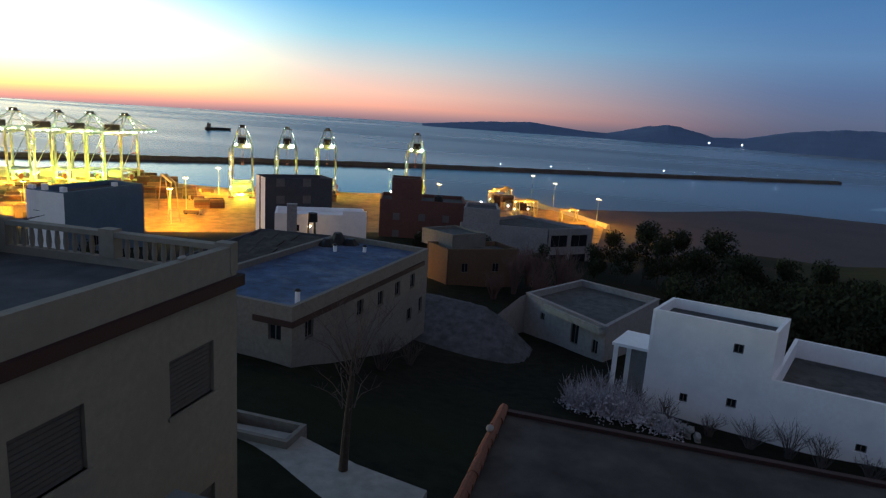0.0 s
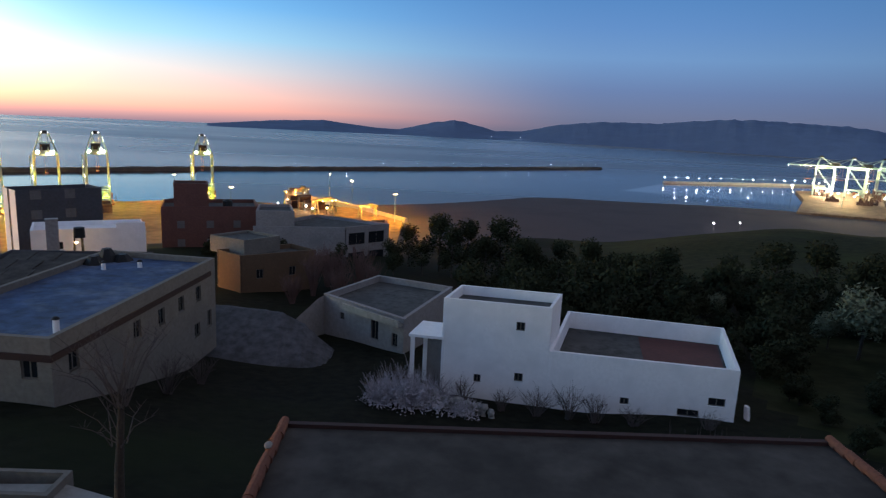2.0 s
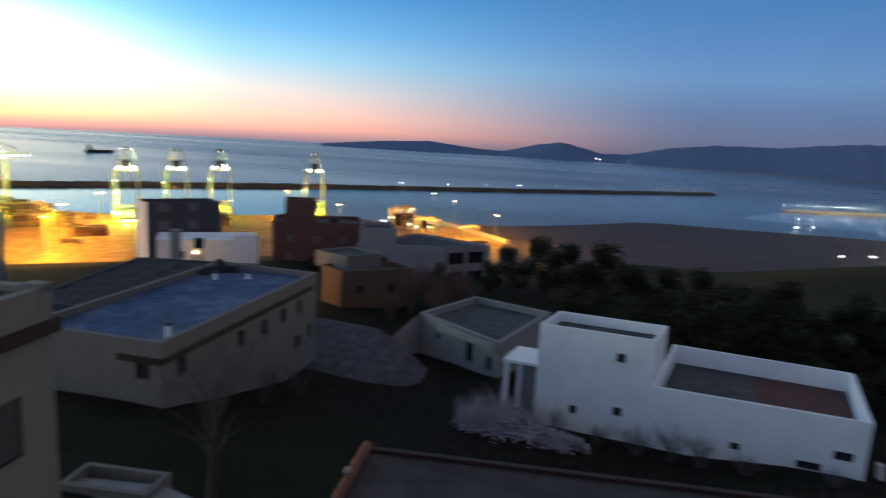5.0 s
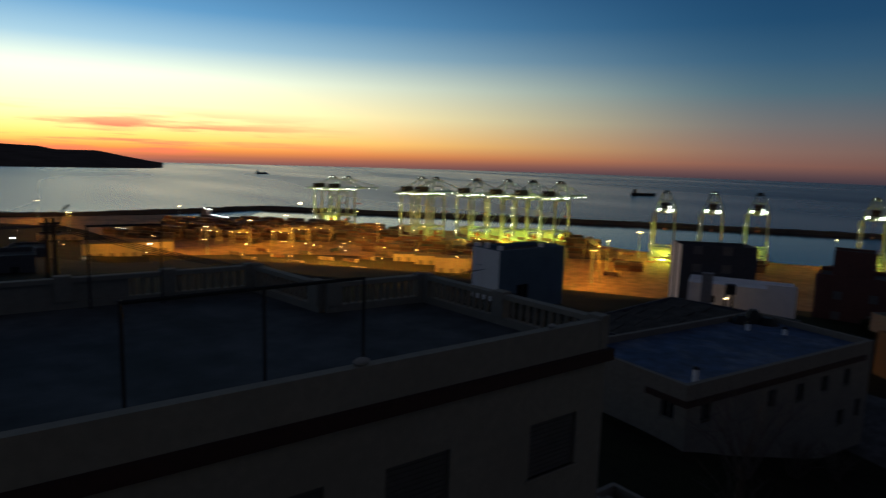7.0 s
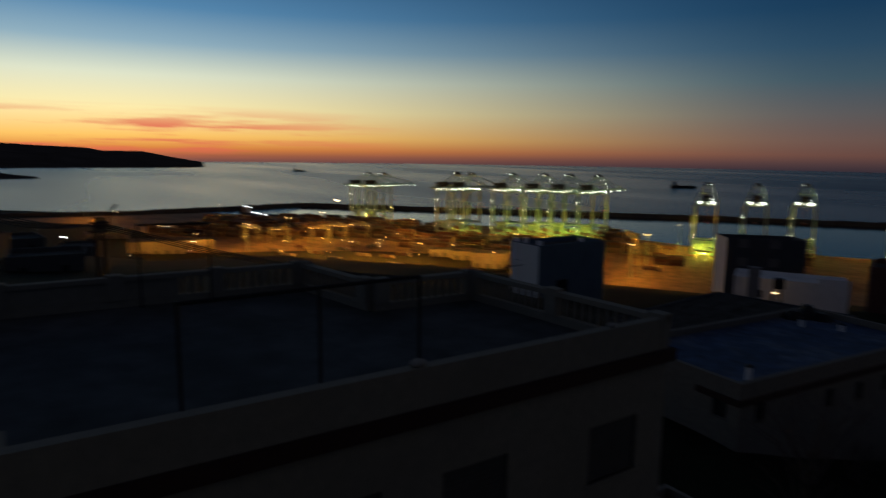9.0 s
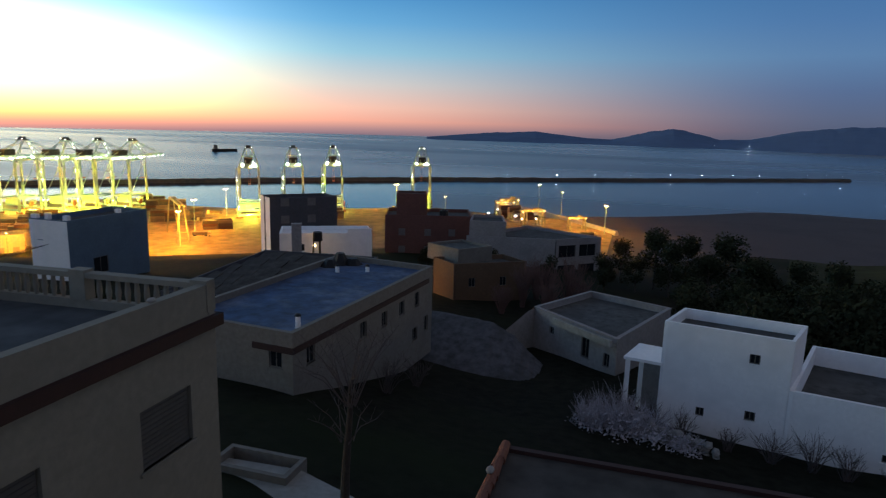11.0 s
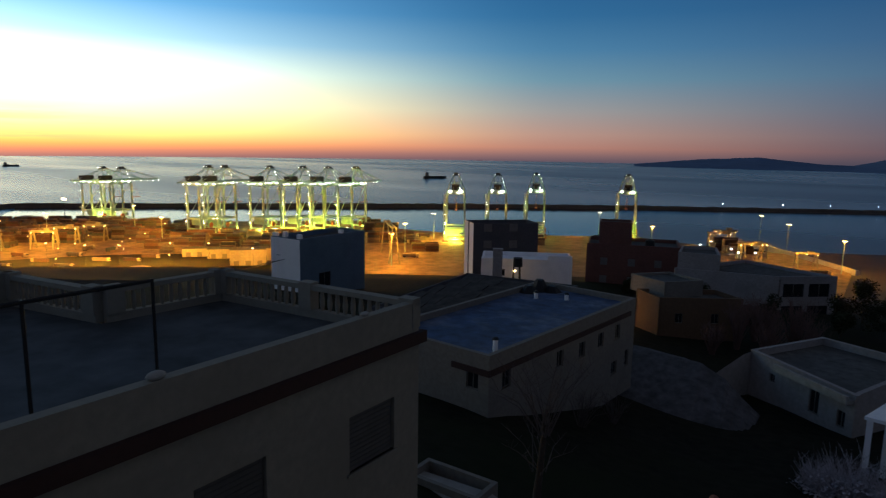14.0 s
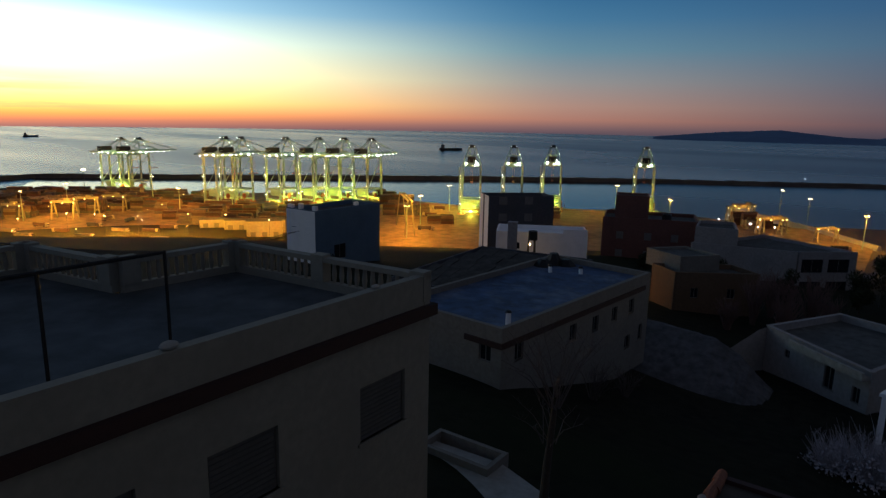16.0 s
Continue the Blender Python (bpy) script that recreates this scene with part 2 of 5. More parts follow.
def rod(bm, a, b, r0, r1=None, sides=6):
    a, b = Vector(a), Vector(b)
    d = b - a
    m = Matrix.Translation((a + b) / 2) @ d.to_track_quat("Z", "Y").to_matrix().to_4x4()
    return bmesh.ops.create_cone(bm, cap_ends=True, segments=sides, radius1=r0, radius2=r1 if r1 is not None else r0, depth=d.length, matrix=m)["verts"]


def prism(bm, poly, z0, z1):
    low = [bm.verts.new((x, y, z0)) for x, y in poly]
    top = [bm.verts.new((x, y, z1)) for x, y in poly]
    bm.faces.new(low[::-1])
    bm.faces.new(top)
    for k in range(len(poly)):
        j = (k + 1) % len(poly)
        bm.faces.new((low[k], low[j], top[j], top[k]))


def inset(poly, d):
    """The outline moved inwards by d."""
    out = []
    for k in range(len(poly)):
        a0, d0, n0, _ = edge_frame(poly, k - 1)
        a1, d1, n1, _ = edge_frame(poly, k)
        p, q = a0 + n0 * d, a1 + n1 * d
        cross = d0.x * d1.y - d0.y * d1.x
        t = ((q.x - p.x) * d1.y - (q.y - p.y) * d1.x) / cross
        out.append(tuple(p + d0 * t))
    return out


def edge_frame(poly, k):
    """Start, direction, inward normal and length of a side of a counter-clockwise outline."""
    a, b = Vector(poly[k % len(poly)]), Vector(poly[(k + 1) % len(poly)])
    d = b - a
    n = Vector((-d.y, d.x)).normalized()
    return a, d.normalized(), n, d.length


def side_box(bm, poly, k, u0, u1, z0, z1, n0, n1):
    """A box along side k, from u0 to u1 along it and n0 to n1 inwards."""
    a, d, n, _ = edge_frame(poly, k)
    c = a + d * (u0 + u1) / 2 + n * (n0 + n1) / 2
    return box(bm, (c.x, c.y, (z0 + z1) / 2), (u1 - u0, n1 - n0, z1 - z0), math.degrees(math.atan2(d.y, d.x)))


def wall_mesh(poly, k, us, zs, thick, holes):
    """One joined wall with its openings cut right through."""
    bm = bmesh.new()
    a, d, n, _ = edge_frame(poly, k)
    corner = {}

    def at(i, j, deep):
        if (i, j, deep) not in corner:
            p = a + d * us[i] + n * (thick if deep else 0)
            corner[i, j, deep] = bm.verts.new((p.x, p.y, zs[j]))
        return corner[i, j, deep]

    def solid(i, j):
        if not (0 <= i < len(us) - 1 and 0 <= j < len(zs) - 1):
            return False
        u, z = (us[i] + us[i + 1]) / 2, (zs[j] + zs[j + 1]) / 2
        return not any(o[1] < u < o[1] + o[3] and o[2] < z < o[2] + o[4] for o in holes)

    for i in range(len(us) - 1):
        for j in range(len(zs) - 1):
            if not solid(i, j):
                continue
            for deep in (0, 1):
                bm.faces.new((at(i, j, deep), at(i + 1, j, deep), at(i + 1, j + 1, deep), at(i, j + 1, deep)))
            for (di, dj), (p, q) in (((-1, 0), ((0, 0), (0, 1))), ((1, 0), ((1, 0), (1, 1))), ((0, -1), ((0, 0), (1, 0))), ((0, 1), ((0, 1), (1, 1)))):
                if not solid(i + di, j + dj):
                    bm.faces.new((at(i + p[0], j + p[1], 0), at(i + q[0], j + q[1], 0), at(i + q[0], j + q[1], 1), at(i + p[0], j + p[1], 1)))
    return bm


def building(name, label, poly, z0, z1, wall_mat, roof_mat, openings=(), parapet=0.8, thick=0.25, band=None, cap=0.0, category="house", bars=False, pane=None):
    """A flat-roofed house. z1: top of its parapet. openings: side, along, sill, width, height."""
    cx, cy = (sum(p[i] for p in poly) / len(poly) for i in (0, 1))
    root = thing(name, (cx, cy, z0), label, category)
    deck = z1 - parapet
    for k in range(len(poly)):
        _, _, _, length = edge_frame(poly, k)
        mine = sorted(o for o in openings if o[0] == k)
        us = sorted({thick, length, *[o[1] for o in mine], *[o[1] + o[3] for o in mine]})
        zs = sorted({z0, z1 - 0.001 * k, *[o[2] for o in mine], *[o[2] + o[4] for o in mine]})
        bm = wall_mesh(poly, k, us, zs, thick, mine)
        wall = part("wall", bm, wall_mat, root)
        for _, u, sill, w, h in mine:
            bm = bmesh.new()
            s = 0.06
            side_box(bm, poly, k, u, u + s, sill, sill + h, 0.1, 0.16)
            side_box(bm, poly, k, u + w - s, u + w, sill, sill + h, 0.1, 0.16)
            side_box(bm, poly, k, u + s, u + w - s, sill, sill + s, 0.1, 0.16)
            side_box(bm, poly, k, u + s, u + w - s, sill + h - s, sill + h, 0.1, 0.16)
            side_box(bm, poly, k, u + w / 2 - s / 2, u + w / 2 + s / 2, sill + s, sill + h - s, 0.1, 0.16)
            window = part("window", bm, FRAME, root)
            bm = bmesh.new()
            side_box(bm, poly, k, u + 0.02, u + w - 0.02, sill + 0.02, sill + h - 0.02, 0.125, 0.135)
            part("pane", bm, pane or GLASS, window)
            bm = bmesh.new()
            side_box(bm, poly, k, u - 0.08, u + w + 0.08, sill - 0.07, sill, -0.05, 0.12)
            part("sill", bm, wall_mat, window)
            if bars:
                for j in range(12):
                    bm = bmesh.new()
                    z = sill + h * (j + 0.5) / 12
                    side_box(bm, poly, k, u + 0.05, u + w - 0.05, z - h / 27, z + h / 27, 0.06, 0.085)
                    part("slat", bm, SHUTTER, window)
        if band:
            at, high, sides, out = band
            if k in sides:
                bm = bmesh.new()
                side_box(bm, poly, k, -out, length + out, at, at + high, -out, 0.02)
                part("ledge", bm, MAROON, root, "maroon painted ledge")
        if cap:
            bm = bmesh.new()
            side_box(bm, poly, k, -0.04, length + 0.04, z1, z1 + cap - 0.002 * k, -0.05, thick + 0.05)
            part("coping", bm, wall_mat, root)
    bm = bmesh.new()
    prism(bm, inset(poly, thick * 0.6), deck - 0.25, deck)
    part("roof", bm, roof_mat, root)
    return root


# ---- ground, water and distance ----
STATIONS = (0, 15, 30, 45, 60, 90, 120, 160, 200, 250, 300, 360, 450, 650, 900, 1300)
LAND = {
    110: (88, 88, 88, 88, 88, 87, 85, 82, 78, 72, 66, 58, 44, 22, 8, 2),
    75: (88, 88, 88, 88, 87, 84, 80, 74, 67, 58, 46, 31, 11, 2, 2, -4),
    40: (88, 87.5, 86.5, 84.5, 82, 79, 76, 68, 56, 40, 24, 10, 2, 2, -4, -8),
    10: (88, 87, 83.9, 80.7, 79.0, 77, 75, 69, 58, 42, 26, 11, 2, 2, -4, -8),
    -14: (88, 86, 82.3, 80.2, 78.8, 75, 71, 66, 62, 57, 40, 18, 4, 2.5, 0.5, -6),
    -32: (88, 86, 83.5, 81.2, 79.5, 76, 73.5, 71.5, 71, 70, 54, 30, 8, 4, 2, -5),
    -56: (88, 87, 85.5, 84, 83, 82, 82, 83, 85, 87, 84, 70, 40, 12, 4, 3)}


def land_height(x, y):
    r = math.hypot(x, y)
    az = math.degrees(math.atan2(-x, y))
    keys = sorted(LAND)
    if az < keys[0] or az > keys[-1]:
        far = az - keys[-1] if az > keys[-1] else az + 360 - keys[-1]
        f = far / (360 - (keys[-1] - keys[0]))
        a, b = LAND[keys[-1]], LAND[keys[0]]
    else:
        k = max(i for i, v in enumerate(keys[:-1]) if v <= az)
        f = (az - keys[k]) / (keys[k + 1] - keys[k])
        a, b = LAND[keys[k]], LAND[keys[k + 1]]
    f = f * f * (3 - 2 * f)
    za, zb = np.interp(r, STATIONS, a), np.interp(r, STATIONS, b)
    z = za * (1 - f) + zb * f
    if r > 20 and z > 5:
        z += noise.noise(Vector((x * 0.03, y * 0.03, 0))) * min(2.2, r * 0.008) + noise.noise(Vector((x * 0.2, y * 0.2, 3))) * 0.18
    if r > 1700 and -62 < az < 112:
        z = -10
    return float(z)


def build_ground():
    bm = bmesh.new()
    radii = [0.5 * 1.055 ** k for k in range(158)]
    radii = [r for r in radii if r < 2400] + [4980]
    count = 300
    rings = []
    for r in radii:
        rings.append([bm.verts.new((-r * math.sin(2 * math.pi * k / count), r * math.cos(2 * math.pi * k / count),
                                    land_height(-r * math.sin(2 * math.pi * k / count), r * math.cos(2 * math.pi * k / count)))) for k in range(count)])
    middle = bm.verts.new((0, 0, 88))
    for k in range(count):
        bm.faces.new((middle, rings[0][k], rings[0][(k + 1) % count]))
    for a, b in zip(rings, rings[1:]):
        for k in range(count):
            j = (k + 1) % count
            bm.faces.new((a[k], b[k], b[j], a[j]))
    for f in bm.faces:
        f.smooth = True
    ob = part("ground", bm, GROUND)
    ob.data.materials.append(SAND)
    ob.data.materials.append(MEADOW)
    for p in ob.data.polygons:
        c = p.center
        if c.z < 7.5 and c.y > 380 and c.x > -60:
            p.material_index = 1
        elif 118 < math.hypot(c.x, c.y) < 520 and -62 < math.degrees(math.atan2(-c.x, c.y)) < -12 or (math.hypot(c.x, c.y) > 27 and c.x > 27 and -62 < math.degrees(math.atan2(-c.x, c.y)) < -30):
            p.material_index = 2
    tagged(ob, "sloping ground of dark soil, meadow and grey beach sand", "ground", kind="structure")
    bm = bmesh.new()
    ring = [bm.verts.new((4985 * math.sin(2 * math.pi * k / 180), 4985 * math.cos(2 * math.pi * k / 180), 0)) for k in range(180)]
    bm.faces.new(ring)
    bm_calm = bmesh.new()
    basin = [(-1090, 428), (-932, 588), (-742, 773), (-582, 923), (-380, 1080), (-250, 700), (-400, 590), (-520, 586), (-720, 388), (-880, 308)]
    bm_calm.faces.new([bm_calm.verts.new((x, y, 0.06)) for x, y in basin])
    tagged(part("water", bm_calm, CALM), "sheltered smooth harbour water", "sea", kind="structure")
    bm_calm = bmesh.new()
    bm_calm.faces.new([bm_calm.verts.new((x, y, 0.06)) for x, y in [(330, 1060), (560, 960), (900, 1200), (880, 1352), (720, 1322), (470, 1250)]])
    tagged(part("water", bm_calm, CALM), "smooth dark water beside the jetty", "sea", kind="structure")
    tagged(part("water", bm, WATER), "calm blue-grey sea reflecting the dusk sky", "sea", kind="structure")


build_ground()


def strip(name, points, width, low, high, mat, label, category, rough=0.0):
    """A long bank that follows a line of points."""
    bm = bmesh.new()
    pts = []
    for (x0, y0), (x1, y1) in zip(points, points[1:]):
        n = max(2, int(math.hypot(x1 - x0, y1 - y0) / 9))
        pts += [(x0 + (x1 - x0) * k / n, y0 + (y1 - y0) * k / n) for k in range(n)]
    pts.append(points[-1])
    rows = []
    for k, (x, y) in enumerate(pts):
        a, b = pts[max(0, k - 1)], pts[min(len(pts) - 1, k + 1)]
        d = Vector((b[0] - a[0], b[1] - a[1])).normalized()
        n = Vector((-d.y, d.x))
        row = []
        for off, z in ((-1, low), (-0.45, high), (0.45, high), (1, low)):
            w = noise.noise(Vector((k * 0.7, off * 5, 1))) * rough
            row.append(bm.verts.new((x + n.x * off * width / 2, y + n.y * off * width / 2, z + w)))
        rows.append(row)
    for a, b in zip(rows, rows[1:]):
        for j in range(3):
            bm.faces.new((a[j], b[j], b[j + 1], a[j + 1]))
    bm.faces.new(rows[0])
    bm.faces.new(rows[-1][::-1])
    return tagged(part(name, bm, mat), label, category, kind="structure")


BREAKWATER = [(-1170, -330), (-1120, -120), (-1050, 130), (-1065, 300), (-1085, 420), (-930, 580), (-740, 765), (-580, 915), (-375, 1075), (-35, 1290), (435, 1600)]
strip("breakwater", BREAKWATER, 30, -6, 5.6, ROCK, "long dark rubble breakwater standing in the sea", "breakwater", 1.5)
strip("jetty", [(475, 1262), (720, 1335), (860, 1360)], 14, -4, 4, CONCRETE, "narrow concrete jetty with a row of lamps", "jetty")
QUAY = [(-1040, -80), (-420, -160), (-20, 300), (-20, 640), (-60, 690), (-140, 690), (-225, 712), (-400, 600), (-500, 590), (-556, 634), (-688, 498), (-700, 450), (-768, 418), (-900, 322), (-1000, 240)]
bm = bmesh.new()
prism(bm, QUAY, -8, 3)
tagged(part("pavement", bm, YARD), "broad asphalt container yard under orange lamps", "yard", kind="structure")
QUAY_EAST = [(500, 840), (760, 740), (1500, 900), (2100, 1260), (1500, 1500), (1180, 1420), (880, 1200), (700, 1190), (610, 1010)]
bm = bmesh.new()
prism(bm, QUAY_EAST, -8, 3.5)
tagged(part("pavement", bm, YARD), "distant container yard under bright lamps", "yard", kind="structure")


def ridge(name, profile, r, depth, label, jag=0.06, mat=None):
    """Hills along the horizon. profile: bearing in degrees and height in metres."""
    bm = bmesh.new()
    az0, az1 = profile[0][0], profile[-1][0]
    n = int(abs(az1 - az0) * 9)
    rows = []
    for k in range(n + 1):
        az = az0 + (az1 - az0) * k / n
        xs = [p[0] for p in profile]
        hs = [p[1] for p in profile]
        h = float(np.interp(az, xs, hs) if xs[0] < xs[-1] else np.interp(az, xs[::-1], hs[::-1]))
        row = []
        for j in range(7):
            f = j / 6
            rr = r - depth * (1 - f)
            hh = h * math.sin(f * math.pi / 2) * (1 + jag * noise.noise(Vector((az * 1.1, f * 3, r * 0.01))) + jag * 0.35 * noise.noise(Vector((az * 4, f * 6, 7))))
            a = radians(az)
            row.append(bm.verts.new((-rr * math.sin(a), rr * math.cos(a), max(-2, hh) if f > 0 else -3)))
        rows.append(row)
    for a, b in zip(rows, rows[1:]):
        for j in range(6):
            f = bm.faces.new((a[j], b[j], b[j + 1], a[j + 1]))
            f.smooth = True
    return tagged(part(name, bm, mat or HILL), label, "hills", kind="structure")


FAR = 4900
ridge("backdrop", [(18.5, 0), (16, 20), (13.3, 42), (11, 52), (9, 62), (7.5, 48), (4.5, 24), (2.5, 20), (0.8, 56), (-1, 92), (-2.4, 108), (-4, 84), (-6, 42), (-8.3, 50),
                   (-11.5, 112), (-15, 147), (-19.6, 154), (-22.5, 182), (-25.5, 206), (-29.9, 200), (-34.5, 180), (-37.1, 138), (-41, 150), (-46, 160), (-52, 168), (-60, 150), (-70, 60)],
      FAR, 900, "low hills across the strait in painted haze blue", mat=HILL_FAR)
ridge("backdrop", [(76.6, 1), (77.49, 11), (79.4, 41), (81.27, 73), (84.03, 74), (85.38, 94), (88.87, 106), (92.18, 128), (94.75, 127), (95.87, 153), (96.65, 131), (98.63, 148), (100.71, 164), (106, 175), (116, 180), (130, 120)],
      FAR, 1500, "dark headland under the sunset", 0.03)
ridge("backdrop", [(88.4, 1), (90, 8), (91, 14), (93.5, 30), (97, 34), (101, 36), (112, 48)], 2450, 160, "dark low coast with a few lamps", 0.25)
ridge("backdrop", [(95.6, 1), (96.6, 10), (97.6, 20), (99, 27), (101, 27), (108, 36)], 1260, 130, "dark near point of land", 0.25)

# ---- near rooftops ----
def near_house():
    outline = [(-8.8, 0.0), (-8.8, 12.0), (-15.2, 11.5), (-15.4, 8.3), (-18.95, 7.75), (-19.5, -2.6), (-9.6, -1.3), (-9.6, 0.0)]
    openings = [(0, 9.71, 93.48, 1.42, 1.21), (0, 6.2, 93.5, 1.42, 1.23), (0, 3.6, 93.52, 1.42, 1.25), (0, 9.71, 89.9, 1.42, 1.3), (0, 6.2, 89.9, 1.42, 1.3)]
    root = building("near_house", "cream rendered flat-roofed house with a maroon ledge and balustrades", outline, 84.5, 95.86, CREAM, STAINED_ROOF, openings, 0.0, bars=True)
    # solid parapet over the street front, with a projecting ledge below it
    for k, high in ((0, 0.80), (5, 0.68), (6, 0.5), (7, 0.78)):
        bm = bmesh.new()
        length = edge_frame(outline, k)[3]
        side_box(bm, outline, k, 0, length, 95.86, 95.86 + high, 0.0, 0.22)
        part("parapet", bm, CREAM, root)
    bm = bmesh.new()
    side_box(bm, outline, 0, -0.12, 12.14, 95.72, 95.98, -0.13, 0.0)
    side_box(bm, outline, 1, -0.12, 6.4, 95.72, 95.98, -0.13, 0.0)
    part("ledge", bm, MAROON, root, "dark maroon projecting ledge")
    for k in (1, 2, 3, 4):
        length = edge_frame(outline, k)[3]
        bm = bmesh.new()
        side_box(bm, outline, k, 0, length, 95.86, 96.06, 0.0, 0.2)
        part("balustrade_base", bm, CREAM, root)
        bm = bmesh.new()
        side_box(bm, outline, k, 0, length, 96.56, 96.68, -0.03, 0.23)
        part("balustrade_rail", bm, CREAM, root)
        bays = max(1, round(length / 2.9))
        for j in range(bays + 1):
            bm = bmesh.new()
            u = min(length - 0.2, max(0.2, length * j / bays))
            side_box(bm, outline, k, u - 0.2, u + 0.2, 96.06, 96.74, -0.05, 0.25)
            part("pier", bm, CREAM, root)
        step = 0.24
        for j in range(int(length / step)):
            u = (j + 0.5) * step
            if min(abs(u - length * i / bays) for i in range(bays + 1)) < 0.3 or (k == 4 and u > 3.6):
                continue
            a, d, n, _ = edge_frame(outline, k)
            p = a + d * u + n * 0.1
            bm = bmesh.new()
            rod(bm, (p.x, p.y, 96.06), (p.x, p.y, 96.26), 0.04, 0.065, 8)
            rod(bm, (p.x, p.y, 96.26), (p.x, p.y, 96.56), 0.065, 0.04, 8)
            part("baluster", bm, CREAM, root)
    # the west side is closed by a solid panel
    bm = bmesh.new()
    side_box(bm, outline, 4, 3.6, edge_frame(outline, 4)[3] - 0.4, 96.06, 96.56, 0.04, 0.16)
    part("panel", bm, CREAM, root)
    return root


near_house()


def rail_frame(name, feet, top, label):
    root = thing(name, (feet[0][0], feet[0][1], feet[0][2]), label, "metal frame")
    for x, y, z in feet:
        bm = bmesh.new()
        rod(bm, (x, y, z), (x, y, top), 0.028)
        part("post", bm, IRON, root)
    for a, b in zip(feet, feet[1:]):
        bm = bmesh.new()
        rod(bm, (a[0], a[1], top - 0.03), (b[0], b[1], top - 0.03), 0.03)
        part("rail", bm, IRON, root)
    return root


rail_frame("metal_frame", [(-9.2, 2.2, 95.86), (-9.2, 4.2, 95.86), (-9.2, 5.95, 95.86)], 98.1, "thin dark iron frame on the cream house roof")
rail_frame("metal_frame", [(-18.75, 3.15, 95.86), (-18.5, 4.9, 95.86)], 98.1, "tall thin iron frame at the balustrade")

root = thing("low_house", (4, 9, 86), "low house with a patched grey roof slab and terracotta edge tiles", "house")
bm = bmesh.new()
prism(bm, [(-2.6, 4.2), (10.5, 4.2), (10.5, 14.1), (-2.6, 14.1)], 84, 92.5)
part("wall", bm, PALE, root)
bm = bmesh.new()
prism(bm, [(-2.7, 4.1), (10.6, 4.1), (10.6, 14.25), (-2.7, 14.25)], 92.5, 92.72)
part("roof", bm, ROOF_SLAB, root)
tile_mesh = bmesh.new()
rod(tile_mesh, (0, -0.2, 0), (0, 0.2, 0.03), 0.13, 0.105, 10)
tile = part("roof_tile", tile_mesh, TERRACOTTA, root, local=True)
tile.location = (-2.75 - 4, 14.2 - 9, 92.80 - 86)
for side in (-2.75, 10.65):
    for k in range(28):
        if side < 0 and k == 0:
            continue
        other = tile.copy()
        scene.collection.objects.link(other)
        other.location = (side - 4 + random.uniform(-0.02, 0.02), 14.2 - 9 - 0.36 * k, 92.80 - 86 + random.uniform(-0.01, 0.015))
        other.rotation_euler = (0, 0, random.uniform(-0.06, 0.06))
bm = bmesh.new()
box(bm, (3.95, 14.3, 92.72), (13.3, 0.16, 0.2))
part("eaves_board", bm, MAROON, root, "dark weathered eaves board")

root = thing("viewpoint_house", (3, -5, 86), "plain rendered house with a flat roof terrace", "house")
bm = bmesh.new()
prism(bm, [(-2, -11), (10, -11), (10, 1.6), (-2, 1.6)], 84, 98.2)
part("wall", bm, CREAM, root)
bm = bmesh.new()
prism(bm, [(-2.05, -11.05), (10.05, -11.05), (10.05, 1.65), (-2.05, 1.65)], 98.2, 98.35)
part("roof", bm, ROOF_GREY, root)

def pale_lump(name, at, r, mat, label, category):
    """A small rounded weathered piece."""
    bm = bmesh.new()
    bmesh.ops.create_icosphere(bm, subdivisions=2, radius=r)
    for v in bm.verts:
        v.co = Vector((v.co.x, v.co.y * 1.6, v.co.z * 0.7)) * (1 + 0.2 * noise.noise(v.co * 6))
    bmesh.ops.translate(bm, vec=at, verts=bm.verts[:])
    return tagged(part(name, bm, mat), label, category)


pale_lump("loose_stone", (-8.92, 5.75, 96.72), 0.10, CONCRETE, "pale loose stone lying on the cream parapet", "stone")
pale_lump("loose_stone", (-8.92, 10.3, 96.70), 0.07, CONCRETE, "small pale stone lying on the cream parapet", "stone")
pale_lump("tile_cap", (-2.8, 12.9, 92.98), 0.09, CONCRETE, "pale cap on the terracotta roof edge", "cap")

# ---- houses below ----
H2 = [(-17.5, 30.0), (-15.7, 49.0), (-24.6, 50.2), (-26.2, 30.8)]
root = building("long_house", "long cream single-storey house with a blue-coated flat roof and maroon band", H2, 81.5, 88.78, PALE, ROOF_BLUE,
                [(0, 1.3, 86.5, 0.85, 1.1), (0, 7.35, 86.1, 0.85, 1.15), (0, 10.3, 86.05, 0.85, 1.1), (0, 13.05, 86.1, 0.85, 1.1), (0, 15.75, 86.15, 0.8, 1.1),
                 (0, 15.4, 83.5, 0.9, 1.0), (0, 17.6, 83.6, 0.7, 1.3), (3, 7.15, 86.6, 0.85, 0.95)], 0.42, 0.3)
bm = bmesh.new()
side_box(bm, H2, 0, -0.1, 18.2, 87.58, 87.92, -0.1, 0.0)
side_box(bm, H2, 3, 6.1, 8.84, 87.58, 87.92, -0.1, 0.0)
part("ledge", bm, MAROON, root, "maroon painted ledge")
